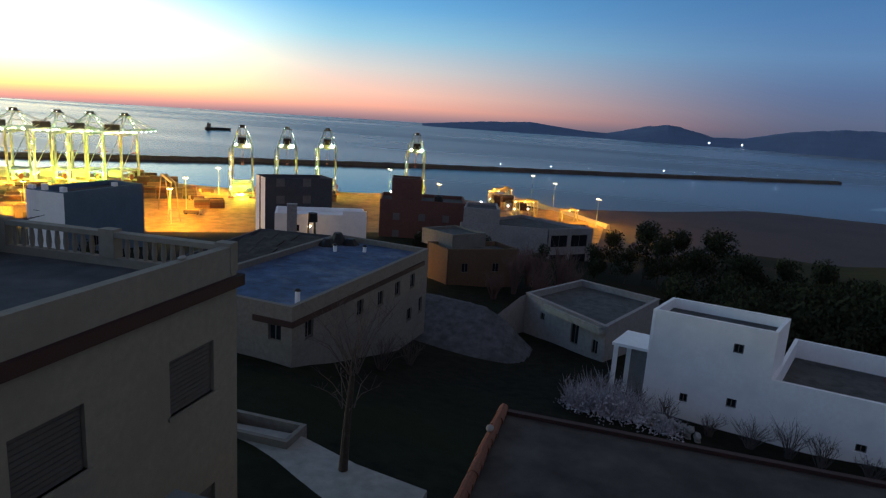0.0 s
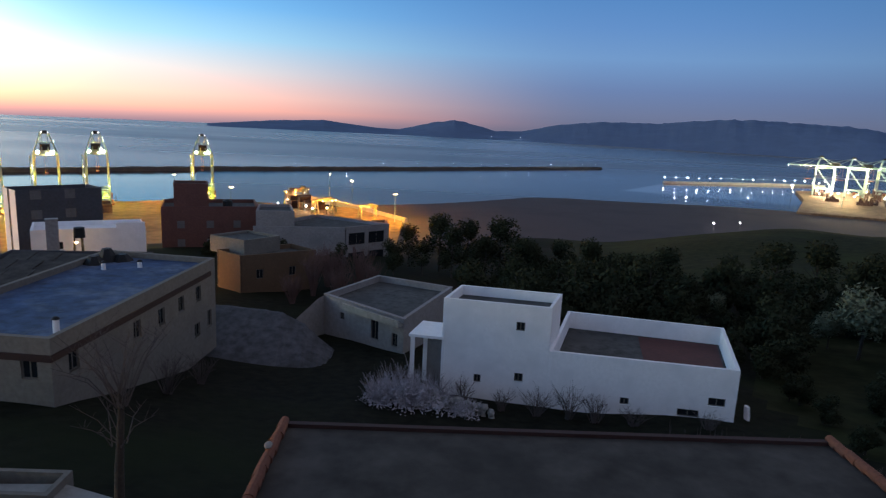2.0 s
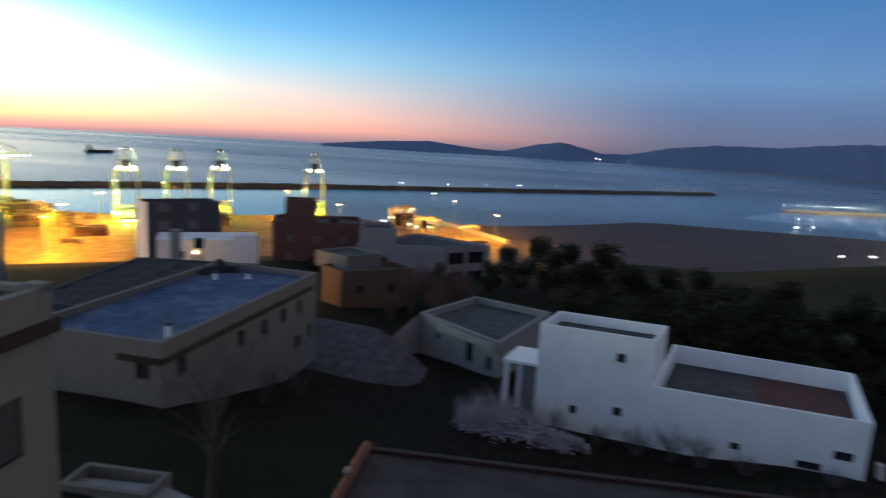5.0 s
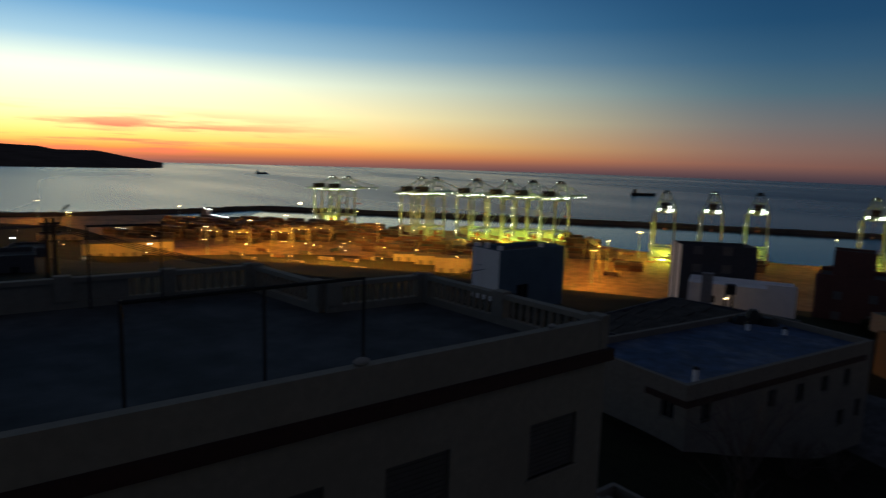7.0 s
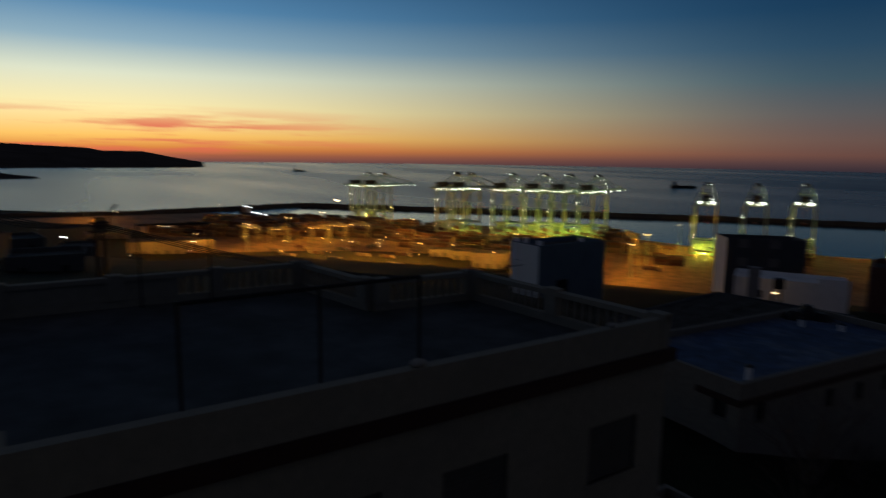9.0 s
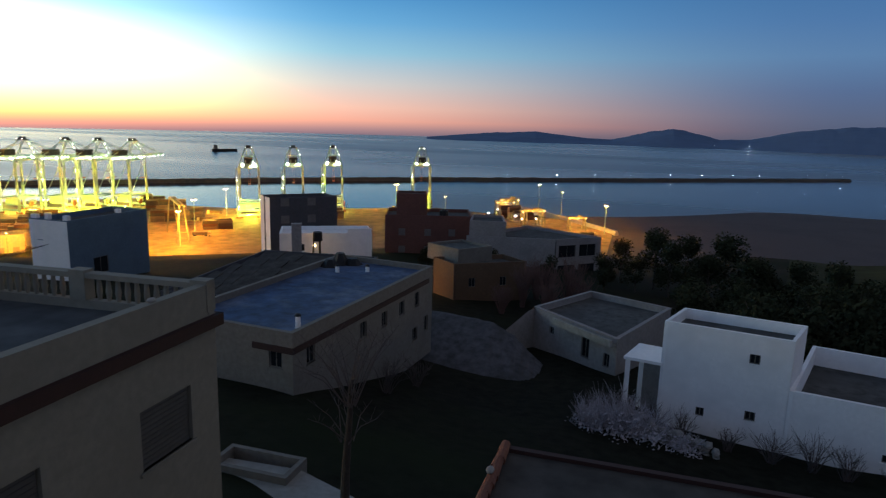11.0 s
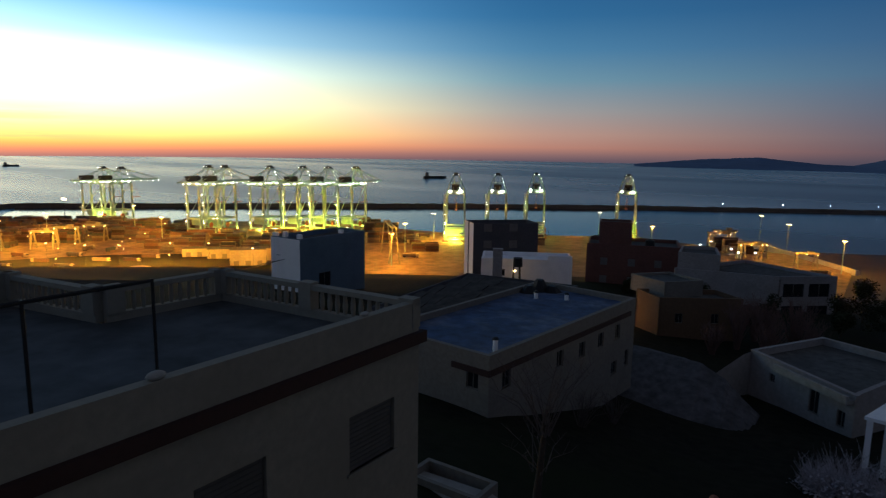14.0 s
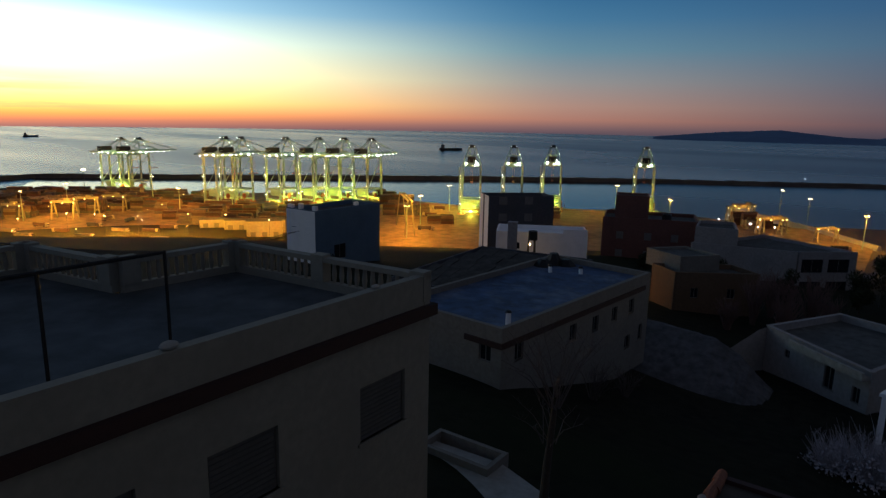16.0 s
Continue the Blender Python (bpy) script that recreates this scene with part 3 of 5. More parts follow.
for x, y, h in ((-18.3, 32.0, 0.75), (-22.5, 45.5, 0.5), (-20.4, 46.6, 0.45)):
    root = thing("roof_vent", (x, y, 88.36), "small white vent pipe on the blue roof", "vent")
    bm = bmesh.new()
    rod(bm, (x, y, 88.36), (x, y, 88.36 + h), 0.16, 0.15, 10)
    part("pipe", bm, WHITEWASH, root)
    bm = bmesh.new()
    rod(bm, (x, y, 88.36 + h), (x, y, 88.5 + h), 0.22, 0.1, 10)
    part("cap", bm, IRON, root)

root = thing("roof_hatch", (-23.4, 48.4, 88.36), "dark sloping cover of a roof stair", "roof hatch")
bm = bmesh.new()
for x, y, h in ((-22.6, 48.6, 0.5), (-23.6, 48.3, 0.95), (-24.0, 47.2, 0.6)):
    rod(bm, (x, y, 88.36), (x, y, 88.36 + h), 0.85, 0.35, 7)
part("cover", bm, IRON, root)

WB = [(2.06, 43.1), (9.4, 41.65), (10.9, 45.5), (3.5, 47.0)]
building("white_house", "two-storey whitewashed block with a small window and roof parapet", WB, 79.5, 87.98, WHITEWASH, ROOF_GREY,
         [(0, 5.15, 86.13, 0.6, 0.63), (0, 2.4, 82.04, 0.5, 0.58), (0, 5.25, 82.44, 0.6, 0.6)], 0.7, 0.22)
WW = [(9.42, 41.63), (21.7, 39.22), (24.9, 48.6), (12.9, 51.6)]
wing = building("white_wing", "long low whitewashed house with a grey and red roof terrace", WW, 79.0, 84.9, WHITEWASH, ROOF_GREY,
                [(0, 5.05, 81.63, 0.6, 0.5), (0, 8.85, 81.3, 1.4, 0.5), (0, 10.75, 82.24, 1.1, 0.58)], 1.4, 0.25)
bm = bmesh.new()
prism(bm, [(16.2, 40.75), (21.35, 39.66), (24.35, 48.3), (18.4, 49.7)], 83.5, 83.515)
part("roof_patch", bm, ROOF_RED, wing, "dark red roof coating")
root = thing("porch", (1, 44, 80), "small white porch roof on posts beside the white house", "porch")
bm = bmesh.new()
prism(bm, [(-0.3, 43.4), (2.1, 42.95), (3.2, 46.0), (0.7, 46.6)], 84.95, 85.15)
part("roof", bm, WHITEWASH, root)
for x, y in ((0.0, 43.6), (0.95, 46.3)):
    bm = bmesh.new()
    box(bm, (x, y, 82.4), (0.32, 0.32, 5.1))
    part("post", bm, WHITEWASH, root)

bm = bmesh.new()
beam(bm, (1.0, 46.4, 82.2), (3.3, 45.9, 82.2), 0.2, 5.4)
part("back_wall", bm, GREY_WALL, root)

GA = [(-8.85, 59.95), (-0.9, 52.9), (3.7, 64.5), (-4.2, 68.2)]
grey = building("grey_house", "bare grey single-storey house with a dark doorway and parapet roof", GA, 77.5, 83.1, GREY_WALL, ROOF_GREY,
         [(0, 6.55, 80.4, 0.95, 2.1), (0, 2.3, 81.2, 0.6, 0.7), (0, 9.2, 80.4, 0.7, 1.2)], 0.55, 0.25, cap=0.1)
bm = bmesh.new()
side_box(bm, GA, 0, 3.4, 10.5, 82.5, 82.75, -0.7, 0.0)
side_box(bm, GA, 0, 3.4, 10.5, 82.75, 83.1, -0.7, -0.5)
part("canopy", bm, CONCRETE, grey, "pale projecting concrete canopy")
bm = bmesh.new()
outer = [(-8.9, 59.75), (-10.9, 56.6)]
loop = []
for n in (0.0, 0.45):
    for (x, y), top in ((outer[0], 83.0), ((-9.3, 59.1), 82.9), (outer[1], 81.6)):
        loop.append((bm.verts.new((x + n * 0.3, y + n, 77)), bm.verts.new((x + n * 0.3, y + n, top))))
for a, b in ((0, 1), (1, 2), (5, 4), (4, 3), (3, 0), (2, 5)):
    bm.faces.new((loop[a][0], loop[b][0], loop[b][1], loop[a][1]))
for a, b in ((0, 1), (1, 2)):
    bm.faces.new((loop[a][1], loop[b][1], loop[b + 3][1], loop[a + 3][1]))
tagged(part("sloping_wall", bm, GREY_WALL), "grey masonry wall sloping down from the grey house", "wall")


def long_wall(name, points, base, top, thick, mat, label):
    bm = bmesh.new()
    for (x0, y0), (x1, y1) in zip(points, points[1:]):
        d = math.hypot(x1 - x0, y1 - y0)
        box(bm, ((x0 + x1) / 2, (y0 + y1) / 2, (base + top) / 2), (d + thick * 0.5, thick, top - base), math.degrees(math.atan2(y1 - y0, x1 - x0)))
    return tagged(part(name, bm, mat), label, "wall")


bm = bmesh.new()
GARDEN = [(-19.5, 54.9, 83.2), (-14.0, 54.2, 83.1), (-11.6, 53.9, 82.9), (-9.6, 53.6, 82.0), (-8.3, 53.4, 80.9), (-6.4, 53.2, 79.4)]
random.seed(31)
front, back = [], []
for (x0, y0, z0), (x1, y1, z1) in zip(GARDEN, GARDEN[1:]):
    for k in range(5):
        f = k / 5
        x, y, z = x0 + (x1 - x0) * f, y0 + (y1 - y0) * f, z0 + (z1 - z0) * f + random.uniform(-0.05, 0.05)
        front.append((bm.verts.new((x + 0.8, y - 6.5, land_height(x + 0.8, y - 6.5) - 0.3)), bm.verts.new((x, y, z))))
        back.append((bm.verts.new((x, y + 0.6, 77)), bm.verts.new((x, y + 0.4, z))))
for a, b, c, d in zip(front, front[1:], back, back[1:]):
    bm.faces.new((a[0], b[0], b[1], a[1]))
    bm.faces.new((a[1], b[1], d[1], c[1]))
    bm.faces.new((d[0], c[0], c[1], d[1]))
for a, b in ((front[0], back[0]), (back[-1], front[-1])):
    bm.faces.new((b[0], a[0], a[1], b[1]))
tagged(part("lane", bm, LANE), "worn pale lane sloping down into the garden", "lane", kind="structure")
long_wall("kerb_wall", [(-7.9, 53.1), (-3.6, 51.2)], 76.5, 79.75, 0.4, CONCRETE, "low whitewashed wall before the grey house")

# ---- houses of the town ----
building("blue_house", "tall blue-grey house with a white side wall", [(-72.9, 61.4), (-66.9, 61.4), (-66.9, 74.8), (-72.9, 74.8)], 74, 87.1, BLUE_WALL, ROOF_GREY,
         [(1, 3.6, 79.6, 2.4, 2.2), (0, 1.2, 84.5, 0.8, 1.2)], 0.7)
bm = bmesh.new()
box(bm, (-69.9, 61.39, 80.5), (6.0, 0.02, 13))
tagged(part("wall_render", bm, WHITEWASH, bpy.data.objects["blue_house"]), "white painted side wall")
bw = building("apartment_house", "four-storey dark grey apartment house with a pale side wall", [(-68.5, 106), (-64, 102), (-55, 111), (-59.5, 115)], 72, 86.0, DARK_WALL, ROOF_GREY,
              [(1, 2.0 + 5.0 * i, 74.8 + 3.2 * j, 1.6, 1.5) for i in range(2) for j in range(4)] + [(0, 2.4, 75 + 3.2 * j, 0.8, 1.2) for j in range(4)], 0.9, pane=CURTAIN)
bm = bmesh.new()
side_box(bm, [(-68.5, 106), (-64, 102), (-55, 111), (-59.5, 115)], 0, 0, 2.3, 72, 86, -0.02, 0)
side_box(bm, [(-68.5, 106), (-64, 102), (-55, 111), (-59.5, 115)], 0, 3.3, 6.02, 72, 86, -0.02, 0)
part("side_render", bm, WHITEWASH, bw, "pale cream side wall")
WL = [(-54.5, 89.5), (-41.5, 96.5), (-45, 103), (-58, 96)]
building("white_low_house", "low white house with an uneven white parapet", WL, 73, 82.2, WHITEWASH, WHITEWASH, [(0, 3.0, 79.3, 0.9, 1.1)], 0.7)
bm = bmesh.new()
side_box(bm, WL, 0, 10.8, 14.7, 82.2, 82.9, 0, 0.25)
part("raised_parapet", bm, WHITEWASH, bpy.data.objects["white_low_house"])
BR = [(-46.5, 114.5), (-30.5, 120.0), (-34.0, 130.0), (-50.0, 124.5)]
root = thing("chimney_pillar", (-49.8, 86.7, 76), "grey masonry pillar above the white parapet", "pillar")
bm = bmesh.new()
box(bm, (-49.8, 86.7, 80.2), (1.5, 1.2, 8.4), 30)
part("shaft", bm, GREY_WALL, root)
bm = bmesh.new()
box(bm, (-49.8, 86.7, 84.45), (1.6, 1.3, 0.15), 30)
part("cap", bm, GREY_WALL, root)
root = thing("water_tank", (-47.0, 88.2, 76), "black water tank on a thin iron stand", "water tank")
for x, y in ((-47.8, 87.6), (-46.2, 87.9), (-47.0, 89.0)):
    bm = bmesh.new()
    rod(bm, (x, y, 75.5), (-47.0 + (x + 47.0) * 0.6, 88.2 + (y - 88.2) * 0.6, 81.8), 0.12)
    part("leg", bm, IRON, root)
bm = bmesh.new()
rod(bm, (-47.0, 88.2, 81.8), (-47.0, 88.2, 83.2), 0.75, 0.7, 14)
part("tank", bm, IRON, root)
building("brown_house", "red-brown three-storey house with small square windows", BR, 71, 82.6, RED_WALL, ROOF_GREY,
         [(0, u, z, 1.3, 1.4) for u in (2.6, 7.6, 12.3) for z in (78.6, 75.2)], 0.7, pane=CURTAIN)
building("stair_tower", "red-brown stair tower on the brown house roof", [(-44.6, 115.6), (-39.0, 117.5), (-40.8, 122.4), (-46.4, 120.5)], 81.8, 86.75, RED_WALL, ROOF_GREY, (), 0.4, category="tower")
root = thing("water_tank", (-36.2, 119.5, 81.9), "dark round water tank on the brown house roof", "water tank")
bm = bmesh.new()
rod(bm, (-36.2, 119.5, 81.9), (-36.2, 119.5, 83.5), 0.9, 0.85, 14)
part("tank", bm, IRON, root)
bm = bmesh.new()
rod(bm, (-36.2, 119.5, 83.5), (-36.2, 119.5, 83.8), 0.6, 0.2, 14)
part("lid", bm, IRON, root)
GR = [(-29.0, 110.0), (-13.5, 113.0), (-6.0, 119.5), (-21.0, 127.0)]
building("grey_block", "unfinished grey concrete house with dark open loggias", GR, 70, 80.6, GREY_WALL, ROOF_GREY,
         [(1, 0.8, 77.2, 3.6, 2.2), (1, 5.2, 77.2, 3.6, 2.2), (1, 0.8, 73.6, 3.6, 2.2), (1, 5.2, 73.6, 3.6, 2.2), (0, 4, 76.8, 1.1, 1.3)], 0.6)
building("grey_upper_block", "set-back upper floor of bare grey concrete", [(-28.6, 110.4), (-22.2, 111.7), (-24.6, 120.0), (-30.0, 118.0)], 79.8, 83.3, GREY_WALL, ROOF_GREY, (), 0.5)
OC = [(-25.6, 80.2), (-21.75, 76.9), (-13.5, 82.5), (-17.4, 86.0)]
building("ochre_house", "ochre rendered house with a flat roof", OC, 73, 82.7, OCHRE, ROOF_GREY, [(1, 2.0, 79.6, 0.9, 1.2), (1, 6.3, 79.6, 0.9, 1.2)], 0.6)
building("ochre_upper_room", "ochre roof room with a dark lean-to roof", [(-27.2, 82.5), (-22.0, 79.6), (-18.5, 84.0), (-23.6, 87.0)], 82.0, 84.1, PALE, ROOF_GREY, (), 0.3, category="roof room")
building("dark_shed", "long low house with a dark cluttered roof", [(-44, 50.5), (-30.5, 52.0), (-31.0, 74.0), (-46, 72)], 77, 83.4, DARK_WALL, DARK_WALL, (), 0.5, category="shed")


random.seed(17)
for k in range(5):
    y = 53.5 + 4.0 * k
    x0, x1 = -43.2 - 0.09 * (y - 50.5), -31.2
    root = thing("roof_sheet", ((x0 + x1) / 2, y, 82.9), "weathered dark corrugated sheeting on the low shed", "roof sheet", "shed roof sheets")
    for j in range(10):
        u0, u1 = x0 + (x1 - x0) * j / 10, x0 + (x1 - x0) * (j + 1) / 10 - 0.06
        z = 83.2 + random.uniform(-0.04, 0.06)
        bm = bmesh.new()
        beam(bm, ((u0 + u1) / 2, y - 1.6, z - 0.25), ((u0 + u1) / 2, y + 1.2, z + 0.35), u1 - u0, 0.08)
        part("sheet", bm, ROOF_SLAB, root)
    bm = bmesh.new()
    box(bm, ((x0 + x1) / 2, y + 1.1, 83.15), (x1 - x0 - 0.6, 0.25, 0.6))
    part("batten", bm, IRON, root)

root = thing("roof_blocks", (-69.5, 63, 87.1), "unfinished masonry stubs on the blue house roof", "masonry")
for x, y, w, h in ((-72.4, 61.9, 0.9, 0.5), (-70.2, 61.8, 0.6, 0.8), (-67.4, 61.9, 0.7, 0.6), (-67.3, 70.0, 0.6, 0.5)):
    bm = bmesh.new()
    box(bm, (x, y, 87.1 + h / 2), (w, 0.5, h))
    part("stub", bm, WHITEWASH, root)


# ---- container port ----
def crane_parts(root):
    """A ship-to-shore crane. Its boom runs along y, water at +y."""
    for sx in (-10, 10):
        for sy in (-15, 13):
            bm = bmesh.new()
            beam(bm, (sx, sy, 1), (sx * 0.92, sy, 46), 1.7, 1.9)
            leg = part("leg", bm, STEEL, root, local=True)
            bm = bmesh.new()
            box(bm, (sx, sy, 0.7), (7, 1.6, 1.4))
            part("bogie", bm, RUST, leg, local=True)
        bm = bmesh.new()
        beam(bm, (sx, -15, 13), (sx, 13, 13), 1.0, 1.3)
        beam(bm, (sx, -14, 14), (sx * 0.92, 12, 44), 0.55)
        beam(bm, (sx * 0.92, -15, 45), (sx * 0.92, 13, 45), 1.0, 1.3)
        part("side_frame", bm, STEEL, root, local=True)
    for sy in (-15, 13):
        bm = bmesh.new()
        for half, z, w in ((10, 3.0, 1.3), (9.8, 13, 1.1), (9.3, 45.5, 1.3)):
            beam(bm, (-half, sy, z), (half, sy, z), w, w * 1.2)
            part("portal_beam", bm, STEEL, root, local=True)
            bm = bmesh.new()
        bm.free()
    bm = bmesh.new()
    for sx in (-3.2, 3.2):
        beam(bm, (sx, -32, 48.0), (sx, 58, 48.0), 0.8, 1.4)
    for k in range(13):
        beam(bm, (-3.2, -31 + k * 7.3, 48), (3.2, -31 + k * 7.3, 48), 0.6)
    part("boom", bm, STEEL, root, local=True)
    bm = bmesh.new()
    for sx in (-1, 1):
        beam(bm, (sx * 9.2, 13, 46), (sx * 3.4, 9, 61), 0.9)
        beam(bm, (sx * 9.2, -15, 46), (sx * 3.4, 6, 61), 0.7)
        beam(bm, (sx * 3.4, 4, 61), (sx * 3.4, 11, 61), 0.8)
    beam(bm, (-6.2, 11, 54), (6.2, 11, 54), 0.8)
    part("apex_frame", bm, STEEL, root, local=True)
    bm = bmesh.new()
    box(bm, (0, 7.5, 61.7), (8.4, 8.0, 0.7))
    box(bm, (0, 7.5, 63.0), (5.0, 4.6, 2.0))
    for sx in (-4.1, 4.1):
        beam(bm, (sx, 3.6, 63.2), (sx, 11.4, 63.2), 0.15)
        for sy in (3.6, 7.5, 11.4):
            beam(bm, (sx, sy, 62), (sx, sy, 63.2), 0.15)
    part("top_platform", bm, IRON, root, "dark platform on the apex", local=True)
    bm = bmesh.new()
    box(bm, (0, -1, 12.4), (19, 3.2, 0.4))
    box(bm, (0, -6, 6.2), (18, 4.5, 0.4))
    for k in range(10):
        for sy in (-2.6, 0.6):
            beam(bm, (-9 + 2 * k, sy, 12.6), (-9 + 2 * k, sy, 13.8), 0.14)
    for sy in (-2.6, 0.6):
        beam(bm, (-9.5, sy, 13.8), (9.5, sy, 13.8), 0.16)
    part("walkway", bm, STEEL, root, local=True)
    bm = bmesh.new()
    for k in range(9):
        a, b = (-1, 1) if k % 2 else (1, -1)
        beam(bm, (-11.9, -15 + 2.2 * a, 3 + 4.6 * k), (-11.9, -15 + 2.2 * b, 7.6 + 4.6 * k), 0.9, 0.2)
        box(bm, (-11.9, -15 + 2.6 * b, 7.6 + 4.6 * k), (1.6, 1.4, 0.2))
    part("stair", bm, STEEL, root, local=True)
    bm = bmesh.new()
    rod(bm, (11.2, -2, 7), (12.4, -2, 7), 2.6, 2.6, 14)
    part("cable_reel", bm, RUST, root, local=True)
    bm = bmesh.new()
    box(bm, (0, 24, 27), (2.6, 12.4, 0.8))
    for sx in (-0.9, 0.9):
        for sy in (20, 28):
            rod(bm, (sx, sy, 27.4), (sx * 0.8, 22 + (sy - 24) * 0.3, 47.3), 0.09, sides=4)
    part("spreader", bm, RUST, root, local=True)
    for end in (30, 55, -29):
        bm = bmesh.new()
        for sx in (-2.4, 2.4):
            rod(bm, (sx, 9, 61.5), (sx, end, 49), 0.28, sides=5)
        part("stay", bm, STEEL, root, local=True)
    bm = bmesh.new()
    box(bm, (0, -14, 51.5), (8, 14, 5))
    part("machine_house", bm, IRON, root, local=True)
    bm = bmesh.new()
    box(bm, (-2, -9, 9.0), (13, 4, 4.6))
    part("power_house", bm, STEEL, root, local=True)
    bm = bmesh.new()
    box(bm, (6, 6, 8.2), (5, 4, 3.4))
    part("switch_house", bm, STEEL, root, local=True)
    bm = bmesh.new()
    box(bm, (0, 4, 44.8), (4.5, 5, 3.5))
    part("cabin", bm, STEEL, root, local=True)
    spots = [(-6, -14, 46.3), (6, -14, 46.3), (-6, 12, 46.3), (6, 12, 46.3), (-1.5, 20, 46.7), (1.5, -22, 46.7)]
    spots += [(3.6, -30 + 8.6 * k, 46.7) for k in range(11)] + [(-10.6, -15.8, 8 + 4.4 * k) for k in range(0, 8, 2)] + [(10.6, 13.8, 9), (10.4, 13.8, 20), (9.6, -15.8, 17)]
    spots += [(-10.6, -15.8, 10 + 4.4 * k) for k in range(0, 8, 2)] + [(-2.6, 3.4, 62.4), (2.6, 3.4, 62.4), (6.6, 10.9, 55), (7.8, 11.8, 51), (5.2, 10.0, 58)]
    for k, (x, y, z) in enumerate(spots):
        bm = bmesh.new()
        s = 1.4 if k < 4 else 0.55 if k < 17 else 0.4
        box(bm, (x, y, z), (s, s * 0.8, s * 0.7))
        part("floodlight", bm, LAMP_GREEN, root, local=True)


def place(az, d, z=3.0):
    a = radians(az)
    return (-d * math.sin(a), d * math.cos(a), z)


crane = thing("harbour_crane", place(18.9, 738), "tall pale ship-to-shore crane lit yellow-green by floodlights", "crane", "container cranes", turn=20)
crane_parts(crane)
crane.scale = (1, 1, 1.10)
for az, d, turn in ((26.7, 716, 26), (30.1, 690, 30), (33.8, 672, 33), (43.0, 752, 8), (45.4, 754, 8), (47.6, 755, 8), (50.4, 756, 8), (54.1, 758, 6), (55.4, 760, 6), (61.9, 893, 4), (63.2, 900, 4)):
    tall = 0.95 if az > 60 else 1.04 if az > 40 else 1.0
    copy_thing(crane, Matrix.Translation(place(az, d)) @ Matrix.Rotation(radians(turn), 4, "Z") @ Matrix.Diagonal((1, 1, tall, 1)))
for az, d in zip((-32.2, -34.3, -36.2, -38.0, -38.9, -41.0), (1290, 1310, 1350, 1390, 1420, 1500)):
    copy_thing(crane, Matrix.Translation(place(az, d)) @ Matrix.Rotation(radians(62), 4, "Z"))


def lamp(name, at, colour, watts, radius=0.6):
    data = bpy.data.lights.new(name, "POINT")
    data.color, data.energy, data.shadow_soft_size = colour, watts, radius
    ob = new(name, data)
    ob.location = at
    return ob


for az, d in ((18.9, 722), (26.7, 700), (30.1, 674), (33.8, 656), (43.0, 738), (45.4, 740), (47.6, 741), (50.4, 742), (54.7, 744), (62.5, 876)):
    lamp("crane_light", place(az, d, 7), (0.88, 0.84, 0.07), 26000)
    lamp("crane_light", place(az + 0.5, d + 14, 9), (0.86, 0.86, 0.10), 16000)


def mast_parts(root, high):
    bm = bmesh.new()
    rod(bm, (0, 0, 0), (0, 0, high), 0.45, 0.2, 8)
    part("mast", bm, STEEL, root, local=True)
    bm = bmesh.new()
    rod(bm, (0, 0, high), (0, 0, high + 0.4), 1.8, 1.8, 10)
    part("ring", bm, IRON, root, local=True)
    for k in range(6):
        a = k * math.pi / 3
        bm = bmesh.new()
        box(bm, (1.7 * math.cos(a), 1.7 * math.sin(a), high - 0.35), (0.42, 0.34, 0.24), math.degrees(a))
        part("lamp_head", bm, LAMP_ORANGE, root, local=True)


# (-425, 360) and (-640, 235) are added just to brighten the yard
MASTS = [(-116, 785), (-80, 712), (-27, 606), (-268, 694), (-569, 345), (-523, 372), (-365, 462), (-397, 552), (-695, 389), (-678, 290), (-831, 216), (-960, 77), (-330, 400), (-180, 600), (-600, 180), (-780, 90), (-425, 360), (-640, 235)]
mast = thing("light_mast", (*MASTS[0], 3), "tall steel light mast with orange lamps over the yard", "lamp post", "yard light masts")
mast_parts(mast, 27)
for x, y in MASTS[1:]:
    copy_thing(mast, Matrix.Translation((x, y, 3)))
for x, y in MASTS:
    lamp("mast_light", (x, y, 28.6), (1.0, 0.38, 0.02), 80000 if x < -200 else 38000)

EAST = [(620, 930), (760, 880), (900, 960), (760, 1080), (1000, 1080), (1200, 1150), (1400, 1250), (1650, 1230), (880, 840)]
for x, y in EAST:
    copy_thing(mast, Matrix.Translation((x, y, 3.5)))
    lamp("east_light", (x, y, 26), (1.0, 0.74, 0.36), 80000 if x > 800 else 26000)
for az, d in ((-33, 1270), (-38.4, 1370), (-41, 1470)):
    lamp("east_crane_light", place(az, d, 26), (1.0, 0.84, 0.50), 110000)

random.seed(5)


BOX_MESH = bmesh.new()
box(BOX_MESH, (0, 0, 0), (12.2, 2.44, 2.58))
for k in range(20):
    for side in (-1, 1):
        box(BOX_MESH, (-5.8 + 0.61 * k, side * 1.235, 0), (0.3, 0.05, 2.3))
container_data = bpy.data.meshes.new("container")
BOX_MESH.to_mesh(container_data)
BOX_MESH.free()
container_data.materials.append(BOXES)


def container_stack(x, y, turn, rows, high):
    root = thing("container_stack", (x, y, 3), "stacked weathered shipping containers in several colours", "containers", "container stacks", turn=turn)
    for r in range(rows):
        for s in range(2):
            for h in range(max(1, high - random.randint(0, 2))):
                ob = new("container", container_data)
                ob.parent = root
                ob.location = (s * 12.6 - 6.3, (r - rows / 2) * 2.7, 1.29 + 2.6 * h)


